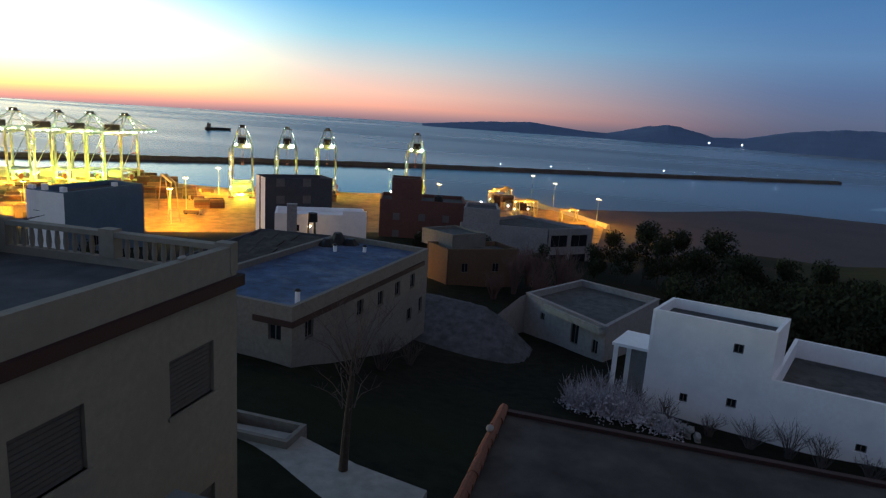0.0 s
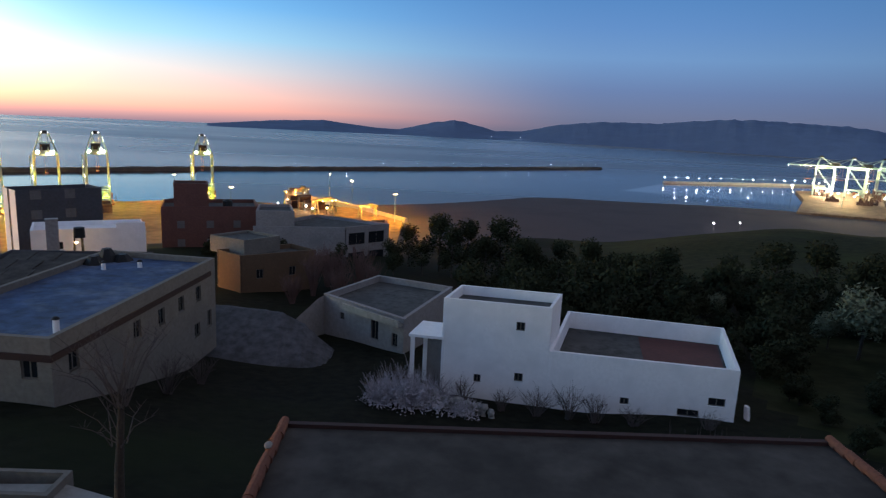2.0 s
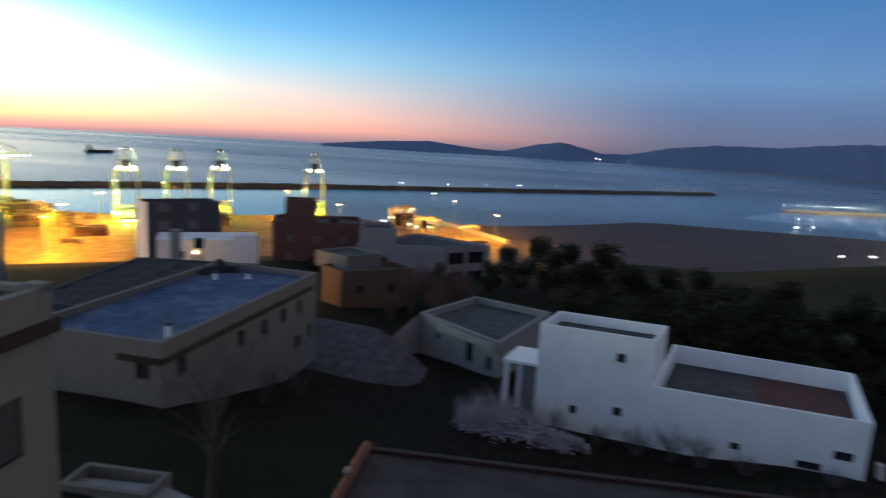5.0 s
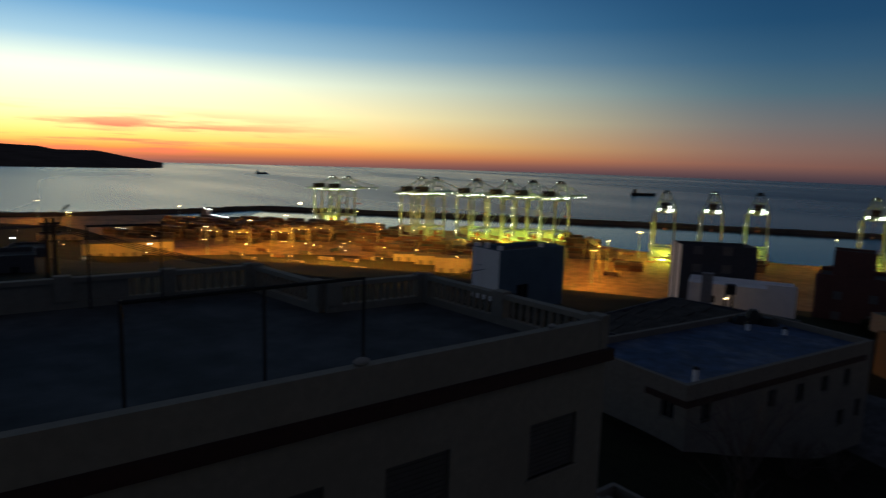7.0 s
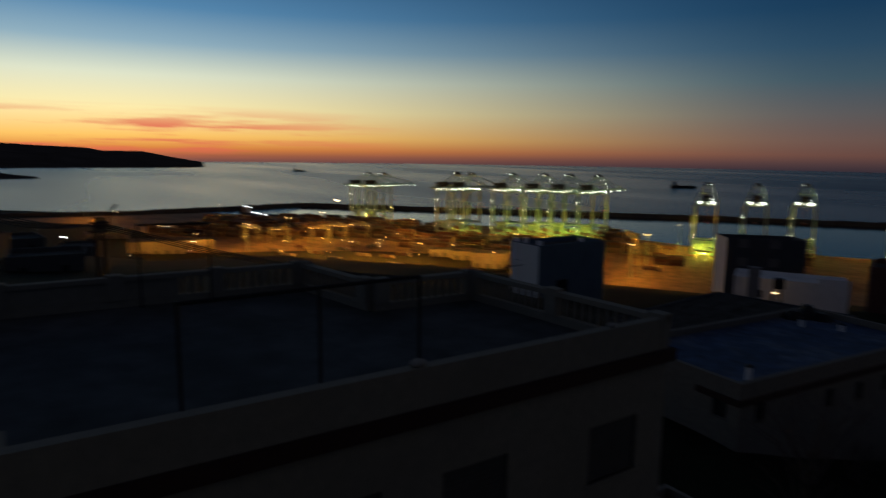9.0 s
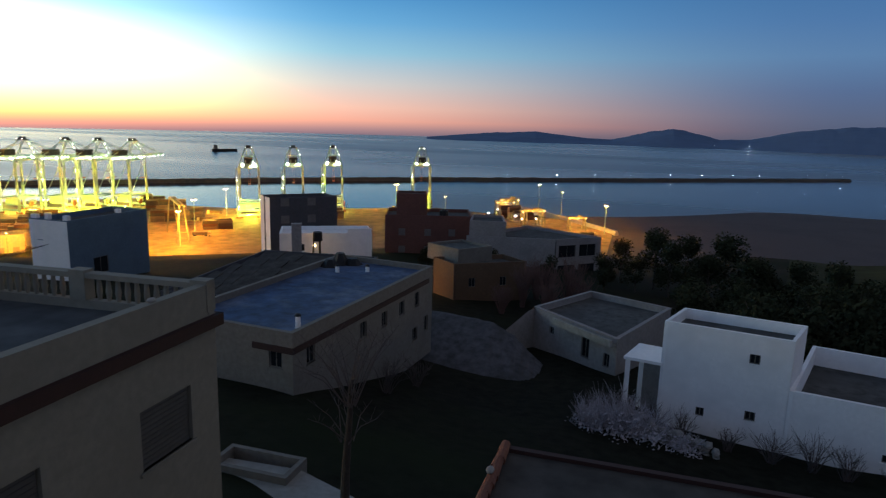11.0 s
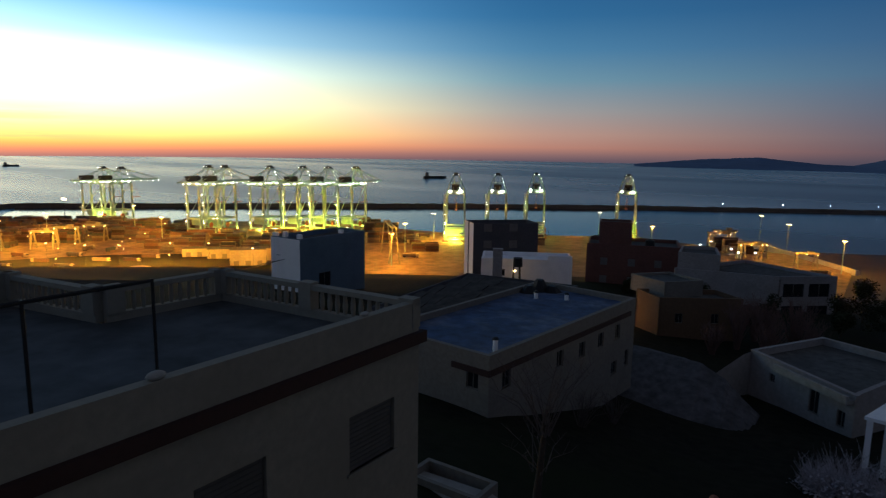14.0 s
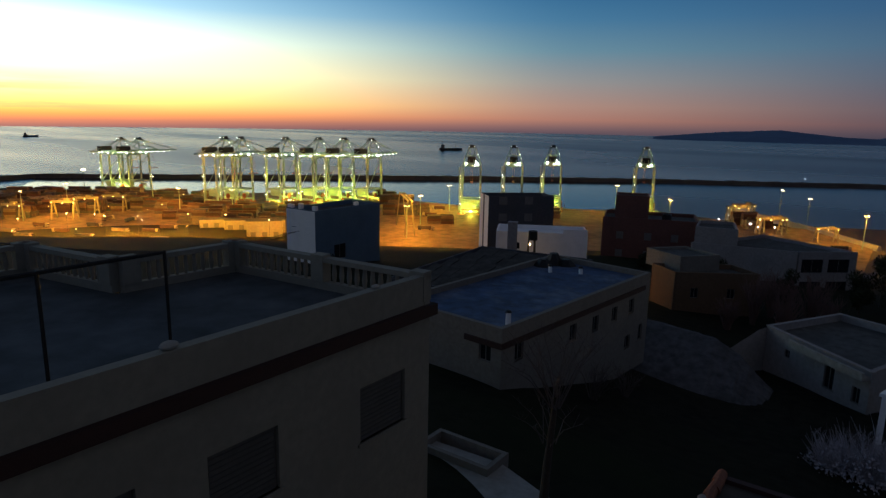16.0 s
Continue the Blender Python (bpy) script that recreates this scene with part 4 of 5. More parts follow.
# dense blocks of boxes behind the road, looser ones before it
BLOCKS = [(62.5, 720, 5, 4), (66.0, 760, 5, 4), (69.5, 745, 6, 4), (73.0, 735, 5, 4), (76.5, 750, 4, 4), (50.0, 610, 3, 2), (55.0, 640, 3, 2), (45.5, 620, 3, 2)]
for az, d, across, deep in BLOCKS:
    x, y, _ = place(az, d)
    for i in range(across):
        for j in range(deep):
            px, py = i * 30 - across * 15, j * 34
            c, n = math.cos(radians(42)), math.sin(radians(42))
            sx, sy = x + px * c - py * n, y + px * n + py * c
            if random.random() < 0.82:
                container_stack(sx, sy, 42 + random.uniform(-1, 1), random.randint(4, 7), random.randint(3, 5))
for az, d in ((36.5, 600), (40.2, 690), (41.0, 735), (41.4, 770), (40.6, 655), (39.9, 720), (38.6, 655), (56.6, 612), (57.8, 618), (49.8, 600), (11.0, 690), (10.0, 675), (27, 655), (20.5, 690), (59.5, 690), (60.4, 700)):
    x, y, _ = place(az, d)
    container_stack(x, y, 40, random.randint(4, 6), random.randint(3, 5))
bm = bmesh.new()
for k in range(70):
    x = random.uniform(640, 1450)
    y = 850 + (x - 620) * 0.28 + random.uniform(-40, 250)
    for r in range(random.randint(5, 9)):
        for h in range(random.randint(1, 5)):
            box(bm, (x + 2.7 * r * 0.88, y - 2.7 * r * 0.47, 4.8 + 2.6 * h), (2.44, 12.2, 2.58), -28)
tagged(part("far_containers", bm, BOXES), "far rows of stacked containers under bright lamps", "containers", kind="stuff")

# ---- garden and terrace ----
bm = bmesh.new()
prism(bm, [(-15.5, 12.6), (-6.0, 12.6), (-6.0, 19.3), (-9.0, 19.9), (-12.0, 21.0), (-15.5, 20.8)], 83, 86.75)
tagged(part("terrace", bm, CONCRETE), "pale concrete terrace beside the cream house", "terrace")
root = thing("planter", (-14, 20.5, 86.4), "low open masonry planter on the terrace", "planter")
for (x, y), (sx, sy) in (((-13.6, 19.9), (3.4, 0.2)), ((-13.6, 21.3), (3.4, 0.2)), ((-12.0, 20.6), (0.2, 1.2)), ((-15.2, 20.6), (0.2, 1.2))):
    bm = bmesh.new()
    box(bm, (x, y, 86.72), (sx, sy, 0.66))
    part("side_wall", bm, PALE, root)


def twig_fan(bm, base, height, spread, count, thick=0.02):
    """Bare stems that fork upwards from one foot."""
    for k in range(count):
        a = random.uniform(0, 2 * math.pi)
        lean = random.uniform(0.15, 1.0) * spread
        p = Vector(base) + Vector((random.uniform(-0.2, 0.2), random.uniform(-0.2, 0.2), 0))
        tip = p + Vector((math.cos(a) * lean, math.sin(a) * lean, height * random.uniform(0.55, 1.0)))
        mid = p.lerp(tip, 0.5) + Vector((random.uniform(-0.1, 0.1), random.uniform(-0.1, 0.1), 0.12 * height))
        rod(bm, p, mid, thick, thick * 0.7, 4)
        rod(bm, mid, tip, thick * 0.7, thick * 0.25, 4)
        for j in range(3):
            s = mid.lerp(tip, random.uniform(0.1, 0.8))
            e = s + Vector((random.uniform(-0.35, 0.35) * spread, random.uniform(-0.35, 0.35) * spread, random.uniform(0.1, 0.35) * height))
            rod(bm, s, e, thick * 0.45, thick * 0.15, 3)


random.seed(11)
root = thing("bare_tree", (-9.25, 19.4, 86.2), "leafless garden tree with a pale stout trunk", "tree")
bm = bmesh.new()
rod(bm, (-9.32, 19.35, 86.15), (-9.22, 19.38, 88.6), 0.19, 0.14, 9)
rod(bm, (-9.22, 19.38, 88.6), (-9.05, 19.4, 91.0), 0.14, 0.09, 9)
part("trunk", bm, BARK, root)
bm = bmesh.new()
twig_fan(bm, (-9.05, 19.4, 90.6), 2.6, 2.2, 26, 0.022)
twig_fan(bm, (-9.2, 19.4, 89.2), 1.5, 1.6, 8, 0.02)
part("bare_crown", bm, TWIGS, root)


def bare_bush(x, y, z, height, spread, count, label):
    root = thing("bare_bush", (x, y, z), label, "bush", "bare bushes")
    bm = bmesh.new()
    twig_fan(bm, (x, y, z), height, spread, count, 0.025)
    part("bare_crown", bm, TWIGS, root)
    return root


for x, y, h, w in ((-0.2, 40.0, 2.6, 1.7), (-1.6, 40.3, 2.2, 1.4), (1.6, 40.2, 2.2, 1.4), (3.6, 40.6, 1.9, 1.2), (8.5, 39.6, 1.9, 1.5), (10.6, 39.4, 2.3, 1.6), (12.3, 39.0, 2.0, 1.4), (6.2, 40.2, 1.4, 1.2), (14.6, 38.2, 1.3, 1.2), (19.0, 37.0, 1.1, 1.0), (-14.6, 36.5, 2.6, 1.6), (-14.0, 40.5, 2.0, 1.4)):
    bare_bush(x, y, land_height(x, y) - 0.1, h, w, 30, "leafless greyish twiggy bush on the dark slope")


def rubble_wall(name, points, label):
    """A heap of dry stones laid along a line: x, y, base, top."""
    root = thing(name, (points[0][0], points[0][1], points[0][2]), label, "stone wall")
    shapes = []
    for s in range(6):
        bm = bmesh.new()
        bmesh.ops.create_icosphere(bm, subdivisions=1, radius=0.26)
        for v in bm.verts:
            v.co *= 1 + 0.35 * noise.noise(v.co * 3 + Vector((s * 9, 0, 0)))
        mesh = bpy.data.meshes.new("stone")
        bm.to_mesh(mesh)
        bm.free()
        mesh.materials.append(STONE)
        shapes.append(mesh)
    for (x0, y0, b0, t0), (x1, y1, b1, t1) in zip(points, points[1:]):
        n = max(1, int(math.hypot(x1 - x0, y1 - y0) / 0.36))
        for k in range(n):
            f = k / n
            low, top = b0 + (b1 - b0) * f, t0 + (t1 - t0) * f
            for j in range(int((top - low) / 0.3)):
                ob = new("stone", random.choice(shapes))
                ob.parent = root
                ob.location = Vector((x0 + (x1 - x0) * f + random.uniform(-0.12, 0.12), y0 + (y1 - y0) * f + random.uniform(-0.18, 0.18), low + j * 0.3)) - ORIGIN[root.name]
                ob.rotation_euler = [random.uniform(0, 6) for _ in range(3)]
                ob.scale = [random.uniform(0.8, 1.25)] * 3
    return root


rubble_wall("rubble_wall", [(1.6, 38.9, 80.2, 82.9), (3.4, 38.75, 80.2, 82.7), (5.6, 38.5, 80.2, 82.2)], "pale heaped dry-stone wall below the white house")
root = thing("bare_bush", (-1.0, 39.2, 80.6), "large pale leafless bush beside the white house", "bush", "bare bushes")
bm = bmesh.new()
for x, y, h, w, n in ((-1.9, 39.2, 2.9, 1.7, 80), (-0.4, 39.3, 3.2, 1.9, 90), (1.0, 39.4, 2.6, 1.6, 70), (2.2, 39.6, 2.2, 1.3, 40)):
    twig_fan(bm, (x, y, 80.6), h, w, n, 0.03)
part("bare_crown", bm, PALE_TWIGS, root)

for x, y, h, w in ((-13.0, 78, 4.6, 2.4), (-10.5, 80, 4.2, 2.4), (-8.0, 84, 4.8, 2.6), (-12.2, 84, 4.4, 2.4), (-6.2, 80, 3.6, 2.2), (-9.4, 75, 3.2, 2.0), (-14.6, 73, 2.8, 1.8)):
    root = thing("bare_tree", (x, y, land_height(x, y)), "leafless reddish-brown tree behind the gardens", "tree", "bare trees")
    bm = bmesh.new()
    twig_fan(bm, (x, y, land_height(x, y) - 0.1), h * 1.25, w, 60, 0.05)
    part("bare_crown", bm, RED_TWIGS, root)

root = thing("marker_post", (23.1, 40.0, 80.0), "leaning whitewashed post beside the white house", "post")
bm = bmesh.new()
beam(bm, (23.2, 40.0, 79.6), (22.9, 40.0, 82.1), 0.42, 0.2)
part("shaft", bm, WHITEWASH, root)

# ---- trees ----
random.seed(21)


def tree_parts(root, height, radius, leaf, clumps, tall=0.35):
    bm = bmesh.new()
    rod(bm, (0, 0, -0.3), (0.1, 0, height * 0.45), 0.2, 0.12, 7)
    rod(bm, (0.1, 0, height * 0.45), (0, 0.1, height * 0.85), 0.12, 0.04, 6)
    for k in range(6):
        a = k * 1.05 + random.uniform(-0.3, 0.3)
        z = height * random.uniform(0.3, 0.6)
        rod(bm, (0.05, 0, z), (math.cos(a) * radius * 0.7, math.sin(a) * radius * 0.7, z + height * 0.22), 0.07, 0.02, 5)
    part("trunk", bm, BARK, root, local=True)
    verts, faces = [], []
    lobes = []
    for k in range(9):
        a, f = random.uniform(0, 2 * math.pi), random.uniform(0.15, 0.8)
        lobes.append((Vector((math.cos(a) * radius * f, math.sin(a) * radius * f, height * random.uniform(tall, 0.88))), radius * random.uniform(0.32, 0.58)))
    for k in range(clumps):
        c, s = random.choice(lobes)
        d = Vector((random.gauss(0, 1), random.gauss(0, 1), random.gauss(0, 1))).normalized()
        p = c + d * s * random.uniform(0.55, 1.12)
        u = Vector((random.gauss(0, 1), random.gauss(0, 1), random.gauss(0, 1))).normalized()
        v = u.cross(d).normalized()
        w = random.uniform(0.14, 0.34)
        b = len(verts)
        verts += [p - u * w, p + v * w * 0.5, p + u * w, p - v * w * 0.5]
        faces.append((b, b + 1, b + 2, b + 3))
    mesh = bpy.data.meshes.new("crown")
    mesh.from_pydata(verts, [], faces)
    mesh.materials.append(leaf)
    ob = new("crown", mesh)
    ob.parent = root


protos = []
for k, (h, r, leaf, label) in enumerate(((10, 3.4, LEAF, "dark broadleaf tree on the wooded slope"), (8, 3.0, LEAF, "dark rounded tree on the wooded slope"),
                                        (6, 2.8, LEAF, "dense dark bushy tree on the wooded slope"), (8, 3.2, PALE_LEAF, "pale grey-green tree standing out of dark woods"))):
    spot = ((3.4, 110.0), (20.0, 108.0), (28.0, 66.0), (45.5, 61.0))[k]
    root = thing("tree", (*spot, land_height(*spot)), label, "tree", "trees of the slope")
    tree_parts(root, h, r, leaf, 2600, 0.3 if k != 2 else 0.2)
    protos.append(root)


def plant(kind, x, y, size):
    m = Matrix.Translation((x, y, land_height(x, y))) @ Matrix.Rotation(random.uniform(0, 6.28), 4, "Z")
    ob = copy_thing(protos[kind], m)
    ob.scale = (size, size, size * random.uniform(0.9, 1.1))


for x, y, s in ((14.0, 109, 1.08), (8.5, 111, 0.9), (-2.0, 110, 0.75), (11.0, 104, 0.85), (24, 106, 0.8), (29, 104, 0.75), (5.5, 104, 0.8), (17, 102, 0.9), (34, 101, 0.7), (0.5, 103, 0.6)):
    plant(0, x, y, s)
for k in range(95):
    az, r = random.uniform(-54, -4), random.uniform(62, 112)
    if (az > -30 and r < 66) or (-41 < az < -33 and r < 82):
        continue
    x, y = -r * math.sin(radians(az)), r * math.cos(radians(az))
    room = 100 - (0.185 if az > -15 else 0.158 if az > -30 else 0.125) * r - land_height(x, y)
    size = min(1.15, room / 8.5) * random.uniform(0.6, 1.0)
    if size > 0.3:
        plant(random.choice((0, 1, 1, 2, 2)), x, y, size)
for x, y, s in ((45.5, 66, 0.6), (50, 56, 0.7), (38, 78, 0.5), (30, 36, 0.35), (34, 40, 0.4), (27, 34, 0.3)):
    plant(3 if s > 0.45 else 2, x, y, s)
for k in range(40):
    az, r = random.uniform(-55, -22), random.uniform(40, 62)
    x, y = -r * math.sin(radians(az)), r * math.cos(radians(az))
    if x < 27:
        continue
    plant(2, x, y, random.uniform(0.25, 0.5))
for x, y, s in ((-47.5, 46, 0.5), (-52, 50, 0.45), (-28, 66, 0.6), (-24, 70, 0.55), (-12, 92, 0.6), (-4, 98, 0.7), (-33, 100, 0.6), (-22, 98, 0.6)):
    plant(1, x, y, s)

for k in range(150):
    az, r = random.uniform(-55, -5), random.uniform(60, 114)
    x, y = -r * math.sin(radians(az)), r * math.cos(radians(az))
    if (x < 26 and y < 66) or (-41 < az < -33 and r < 82):
        continue
    plant(2, x, y, random.uniform(0.35, 0.75))

def blossom_bush(x, y, z, size):
    root = thing("pale_bush", (x, y, z), "dense pale grey twiggy bush beside the white house", "bush", "pale bushes")
    bm = bmesh.new()
    twig_fan(bm, (0, 0, 0), size * 1.5, size * 0.9, 40, 0.03)
    part("bare_crown", bm, PALE_TWIGS, root, local=True)
    verts, faces = [], []
    for k in range(1500):
        d = Vector((random.gauss(0, 1), random.gauss(0, 1), abs(random.gauss(0, 1)))).normalized()
        p = Vector((d.x * size, d.y * size, d.z * size * 1.35)) * random.uniform(0.45, 1.0) * (1 + 0.25 * noise.noise(d * 2.5 + Vector((x, y, 0))))
        u = Vector((random.gauss(0, 1), random.gauss(0, 1), random.gauss(0, 1))).normalized()
        v = u.cross(d).normalized()
        w = random.uniform(0.05, 0.13)
        b = len(verts)
        verts += [p - u * w, p + v * w * 0.5, p + u * w, p - v * w * 0.5]
        faces.append((b, b + 1, b + 2, b + 3))
    mesh = bpy.data.meshes.new("crown")
    mesh.from_pydata(verts, [], faces)
    mesh.materials.append(PALE_TWIGS)
    ob = new("crown", mesh)
    ob.parent = root


for x, y, size in ((-1.9, 39.2, 1.9), (-0.3, 38.8, 2.5), (1.5, 38.7, 2.0), (3.4, 38.3, 1.4)):
    blossom_bush(x, y, 80.6, size)

# tall dry weeds at the edge of the slope
bm = bmesh.new()
for k in range(420):
    az, r = random.uniform(-56, -24), random.uniform(24, 40)
    x, y = -r * math.sin(radians(az)), r * math.cos(radians(az))
    z = land_height(x, y)
    rod(bm, (x, y, z), (x + random.uniform(-0.2, 0.2), y + random.uniform(-0.2, 0.2), z + random.uniform(0.5, 1.6)), 0.02, 0.006, 3)
tagged(part("dry_weeds", bm, TWIGS), "sparse tall dry weeds on the dark slope", "weeds", kind="stuff")


# ---- dark houses on the slope to the west ----
random.seed(31)
for az, r, w, d, h in ((98, 95, 9, 8, 3.2), (93, 120, 10, 9, 3.6), (88, 100, 8, 9, 2.4), (90, 165, 12, 9, 4.5), (96, 190, 10, 10, 5), (86, 215, 12, 10, 4), (101, 150, 9, 9, 5), (103, 110, 9, 9, 4)):
    x, y, _ = place(az, r)
    z = land_height(x, y)
    a = radians(random.uniform(-20, 20))
    c, s = math.cos(a), math.sin(a)
    outline = [(x + u * c - v * s, y + u * s + v * c) for u, v in ((w / 2, -d / 2), (w / 2, d / 2), (-w / 2, d / 2), (-w / 2, -d / 2))]
    building("town_house", "plain flat-roofed house in the dark town", outline, z - 3, z + h, DARK_WALL, ROOF_GREY,
             [(0, 1.5, z + h - 2.6, 1.0, 1.2), (0, d - 2.8, z + h - 2.6, 1.0, 1.2)], 0.6)

# ---- poles and cables over the town ----
def transformer_tower(x, y, base):
    root = thing("transformer_tower", (x, y, base), "dark steel transformer tower with platform and crossarms", "power pole")
    for dy, w, top in ((-0.95, 0.26, 97.3), (0.35, 0.42, 98.3), (0.85, 0.14, 96.4), (-0.3, 0.12, 95.0)):
        bm = bmesh.new()
        rod(bm, (x, y + dy, base), (x, y + dy * 0.96, top), w * 0.6, w * 0.48, 8)
        part("leg", bm, IRON, root)
    bm = bmesh.new()
    box(bm, (x, y, 94.75), (1.9, 2.6, 0.14))
    part("platform", bm, IRON, root)
    bm = bmesh.new()
    box(bm, (x, y - 0.05, 95.45), (1.4, 2.3, 1.25))
    tank = part("transformer", bm, IRON, root)
    for k in range(9):
        bm = bmesh.new()
        box(bm, (x + 0.76, y - 1.05 + 0.25 * k, 95.45), (0.16, 0.05, 1.1))
        part("cooling_fin", bm, IRON, tank)
    for k in range(5):
        bm = bmesh.new()
        rod(bm, (x, y + 0.72, 96.2 + 0.22 * k), (x, y + 0.72, 96.3 + 0.22 * k), 0.2, 0.13, 8)
        part("insulator", bm, IRON, root)
    for z, a, b in ((97.3, -1.45, 0.95), (97.05, 0.2, 1.1), (96.35, -1.0, 1.1), (98.55, -0.35, 1.5), (93.2, -1.0, 0.9)):
        bm = bmesh.new()
        beam(bm, (x, y + a, z), (x, y + b, z), 0.12)
        part("crossarm", bm, IRON, root)
    for dy, z in ((-1.3, 97.3), (-0.8, 97.3), (-0.2, 98.55), (0.4, 98.55), (0.9, 98.55), (1.3, 98.55)):
        bm = bmesh.new()
        rod(bm, (x, y + dy, z), (x, y + dy, z + 0.32), 0.07, 0.05, 6)
        part("insulator", bm, IRON, root)
    for a, b in (((-0.9, 90.5), (0.35, 93.2)), ((0.35, 90.5), (-0.9, 93.2))):
        bm = bmesh.new()
        beam(bm, (x, y + a[0], a[1]), (x, y + b[0], b[1]), 0.08)
        part("brace", bm, IRON, root)


def twin_pole(x, y, base, top):
    root = thing("power_pole", (x, y, base), "dark wooden pole of two close legs with a lamp arm", "power pole")
    for s in (-1, 1):
        bm = bmesh.new()
        rod(bm, (x, y + 0.36 * s, base), (x, y + 0.17 * s, top), 0.17, 0.13, 8)
        part("pole", bm, IRON, root)
    for z in (top - 0.35, top - 0.9):
        bm = bmesh.new()
        beam(bm, (x, y - 0.55, z), (x, y + 0.55, z), 0.12)
        part("crossarm", bm, IRON, root)
    bm = bmesh.new()
    rod(bm, (x, y + 0.35, top - 0.6), (x, y + 0.75, top + 0.5), 0.05, 0.05, 6)
    rod(bm, (x, y + 0.75, top + 0.5), (x, y + 1.05, top + 0.75), 0.08, 0.06, 6)
    part("lamp_arm", bm, IRON, root)


transformer_tower(-59.8, -4.45, 84.5)
twin_pole(-44.9, 4.75, 85, 95.8)
for k in (-1.3, -0.4, 0.5, 1.3):
    bm = bmesh.new()
    ends = [Vector((-59.8, -3.7 + k * 0.1, 96.2 + k * 0.25)), Vector((-44.9, 4.75 + k * 0.4, 95.3)), Vector((-70, 60 + k, 84))]
    for a, b, sag in ((ends[0], ends[1], 0.8), (ends[1], ends[2], 2.5)):
        pts = [a.lerp(b, j / 8) - Vector((0, 0, sag * 4 * (j / 8) * (1 - j / 8))) for j in range(9)]
        for p, q in zip(pts, pts[1:]):
            rod(bm, p, q, 0.03, sides=4)
    tagged(part("power_cable", bm, IRON), "thin dark sagging overhead power cable", "cable")

# ---- port details ----
random.seed(8)


def gantry_parts(root, high, wide, mat=OCHRE):
    for sx in (-1, 1):
        for sy in (-1, 1):
            bm = bmesh.new()
            beam(bm, (sx * wide / 2, sy * 4.5, 0), (sx * wide / 2, sy * 1.4, high), 0.9)
            part("leg", bm, mat, root, local=True)
        bm = bmesh.new()
        beam(bm, (sx * wide / 2, -4, high * 0.3), (sx * wide / 2, 4, high * 0.3), 0.6)
        part("brace", bm, mat, root, local=True)
    bm = bmesh.new()
    for sy in (-1.4, 1.4):
        beam(bm, (-wide / 2 - 1.5, sy, high), (wide / 2 + 1.5, sy, high), 0.9, 1.3)
    part("girder", bm, mat, root, local=True)
    bm = bmesh.new()
    box(bm, (wide * 0.2, 0, high + 1.2), (4, 3.4, 1.8))
    part("trolley", bm, mat, root, local=True)
    for x in (-wide / 2, 0, wide / 2):
        bm = bmesh.new()
        box(bm, (x, -1.9, high - 0.7), (0.5, 0.4, 0.3))
        part("floodlight", bm, LAMP_ORANGE, root, local=True)


gantry = thing("yard_gantry", (-355, 428, 3.0), "tall yellow gantry crane on two lattice legs", "gantry crane", "yard gantries", turn=137)
gantry_parts(gantry, 30, 58, YELLOW_PAINT)
small = thing("yard_gantry", (*place(5.0, 624)[:2], 3.0), "yellow rubber-tyred gantry crane in the yard", "gantry crane", "yard gantries", turn=30)
gantry_parts(small, 12, 16, YELLOW_PAINT)
for az, d, turn, tall in ((11.4, 700, 30, 1.3), (11.0, 712, 30, 1.4), (9.0, 640, 30, 1.2), (8.7, 655, 30, 1.1), (67.1, 678, 40, 1.35), (65.6, 701, 40, 1.35), (63.6, 716, 40, 1.3), (73.0, 700, 40, 1.3), (70.6, 690, 40, 1.2), (49.0, 600, 42, 1.2)):
    copy_thing(small, Matrix.Translation(place(az, d)) @ Matrix.Rotation(radians(turn), 4, "Z") @ Matrix.Diagonal((1.2, 1.2, tall, 1)))
root = thing("storage_tank", (*place(60.66, 496)[:2], 2.5), "round dark storage tank with a pale flat lid", "tank")
bm = bmesh.new()
rod(bm, (0, 0, 0), (0, 0, 9), 9, 9, 28)
part("shell", bm, IRON, root, local=True)
bm = bmesh.new()
rod(bm, (0, 0, 9), (0, 0, 9.5), 9.2, 8.6, 28)
part("lid", bm, SHED_WALL, root, local=True)
strip("sea_wall", [place(12, 790)[:2], place(8.56, 737)[:2], place(5.67, 683)[:2], place(1.5, 610)[:2]], 5, 1, 6.5, CONCRETE, "pale concrete sea wall beside the beach", "wall")


def shed(x, y, turn, sx, sy, high, label):
    root = thing("warehouse", (x, y, 3), label, "warehouse", "port sheds", turn=turn)
    bm = bmesh.new()
    box(bm, (0, 0, high / 2), (sx, sy, high))
    part("wall", bm, SHED_WALL, root, local=True)
    bm = bmesh.new()
    for s in (-1, 1):
        m = Matrix.Translation((0, s * sy * 0.26, high + 0.9)) @ Matrix.Rotation(radians(-s * 8), 4, "X")
        box(bm, None, (sx + 0.8, sy * 0.54, 0.25), m=m)
    part("roof", bm, ROOF_GREY, root, local=True)
    for k in range(int(sx / 9)):
        bm = bmesh.new()
        box(bm, (-sx / 2 + 5 + 9 * k, -sy / 2 - 0.05, 2.2), (4, 0.12, 4.2))
        part("door", bm, FRAME, root, local=True)


for az, d, turn, sx, sy, high in ((80.5, 640, 80, 46, 24, 13), (77.3, 660, 78, 30, 18, 10), (52.0, 538, 50, 28, 16, 13), (54.4, 575, 50, 18, 12, 8), (56.3, 590, 52, 20, 12, 7), (50.2, 560, 48, 18, 12, 10), (84, 760, 84, 40, 16, 7)):
    x, y, _ = place(az, d)
    shed(x, y, turn, sx, sy, high, "low pale port shed under orange lamps")


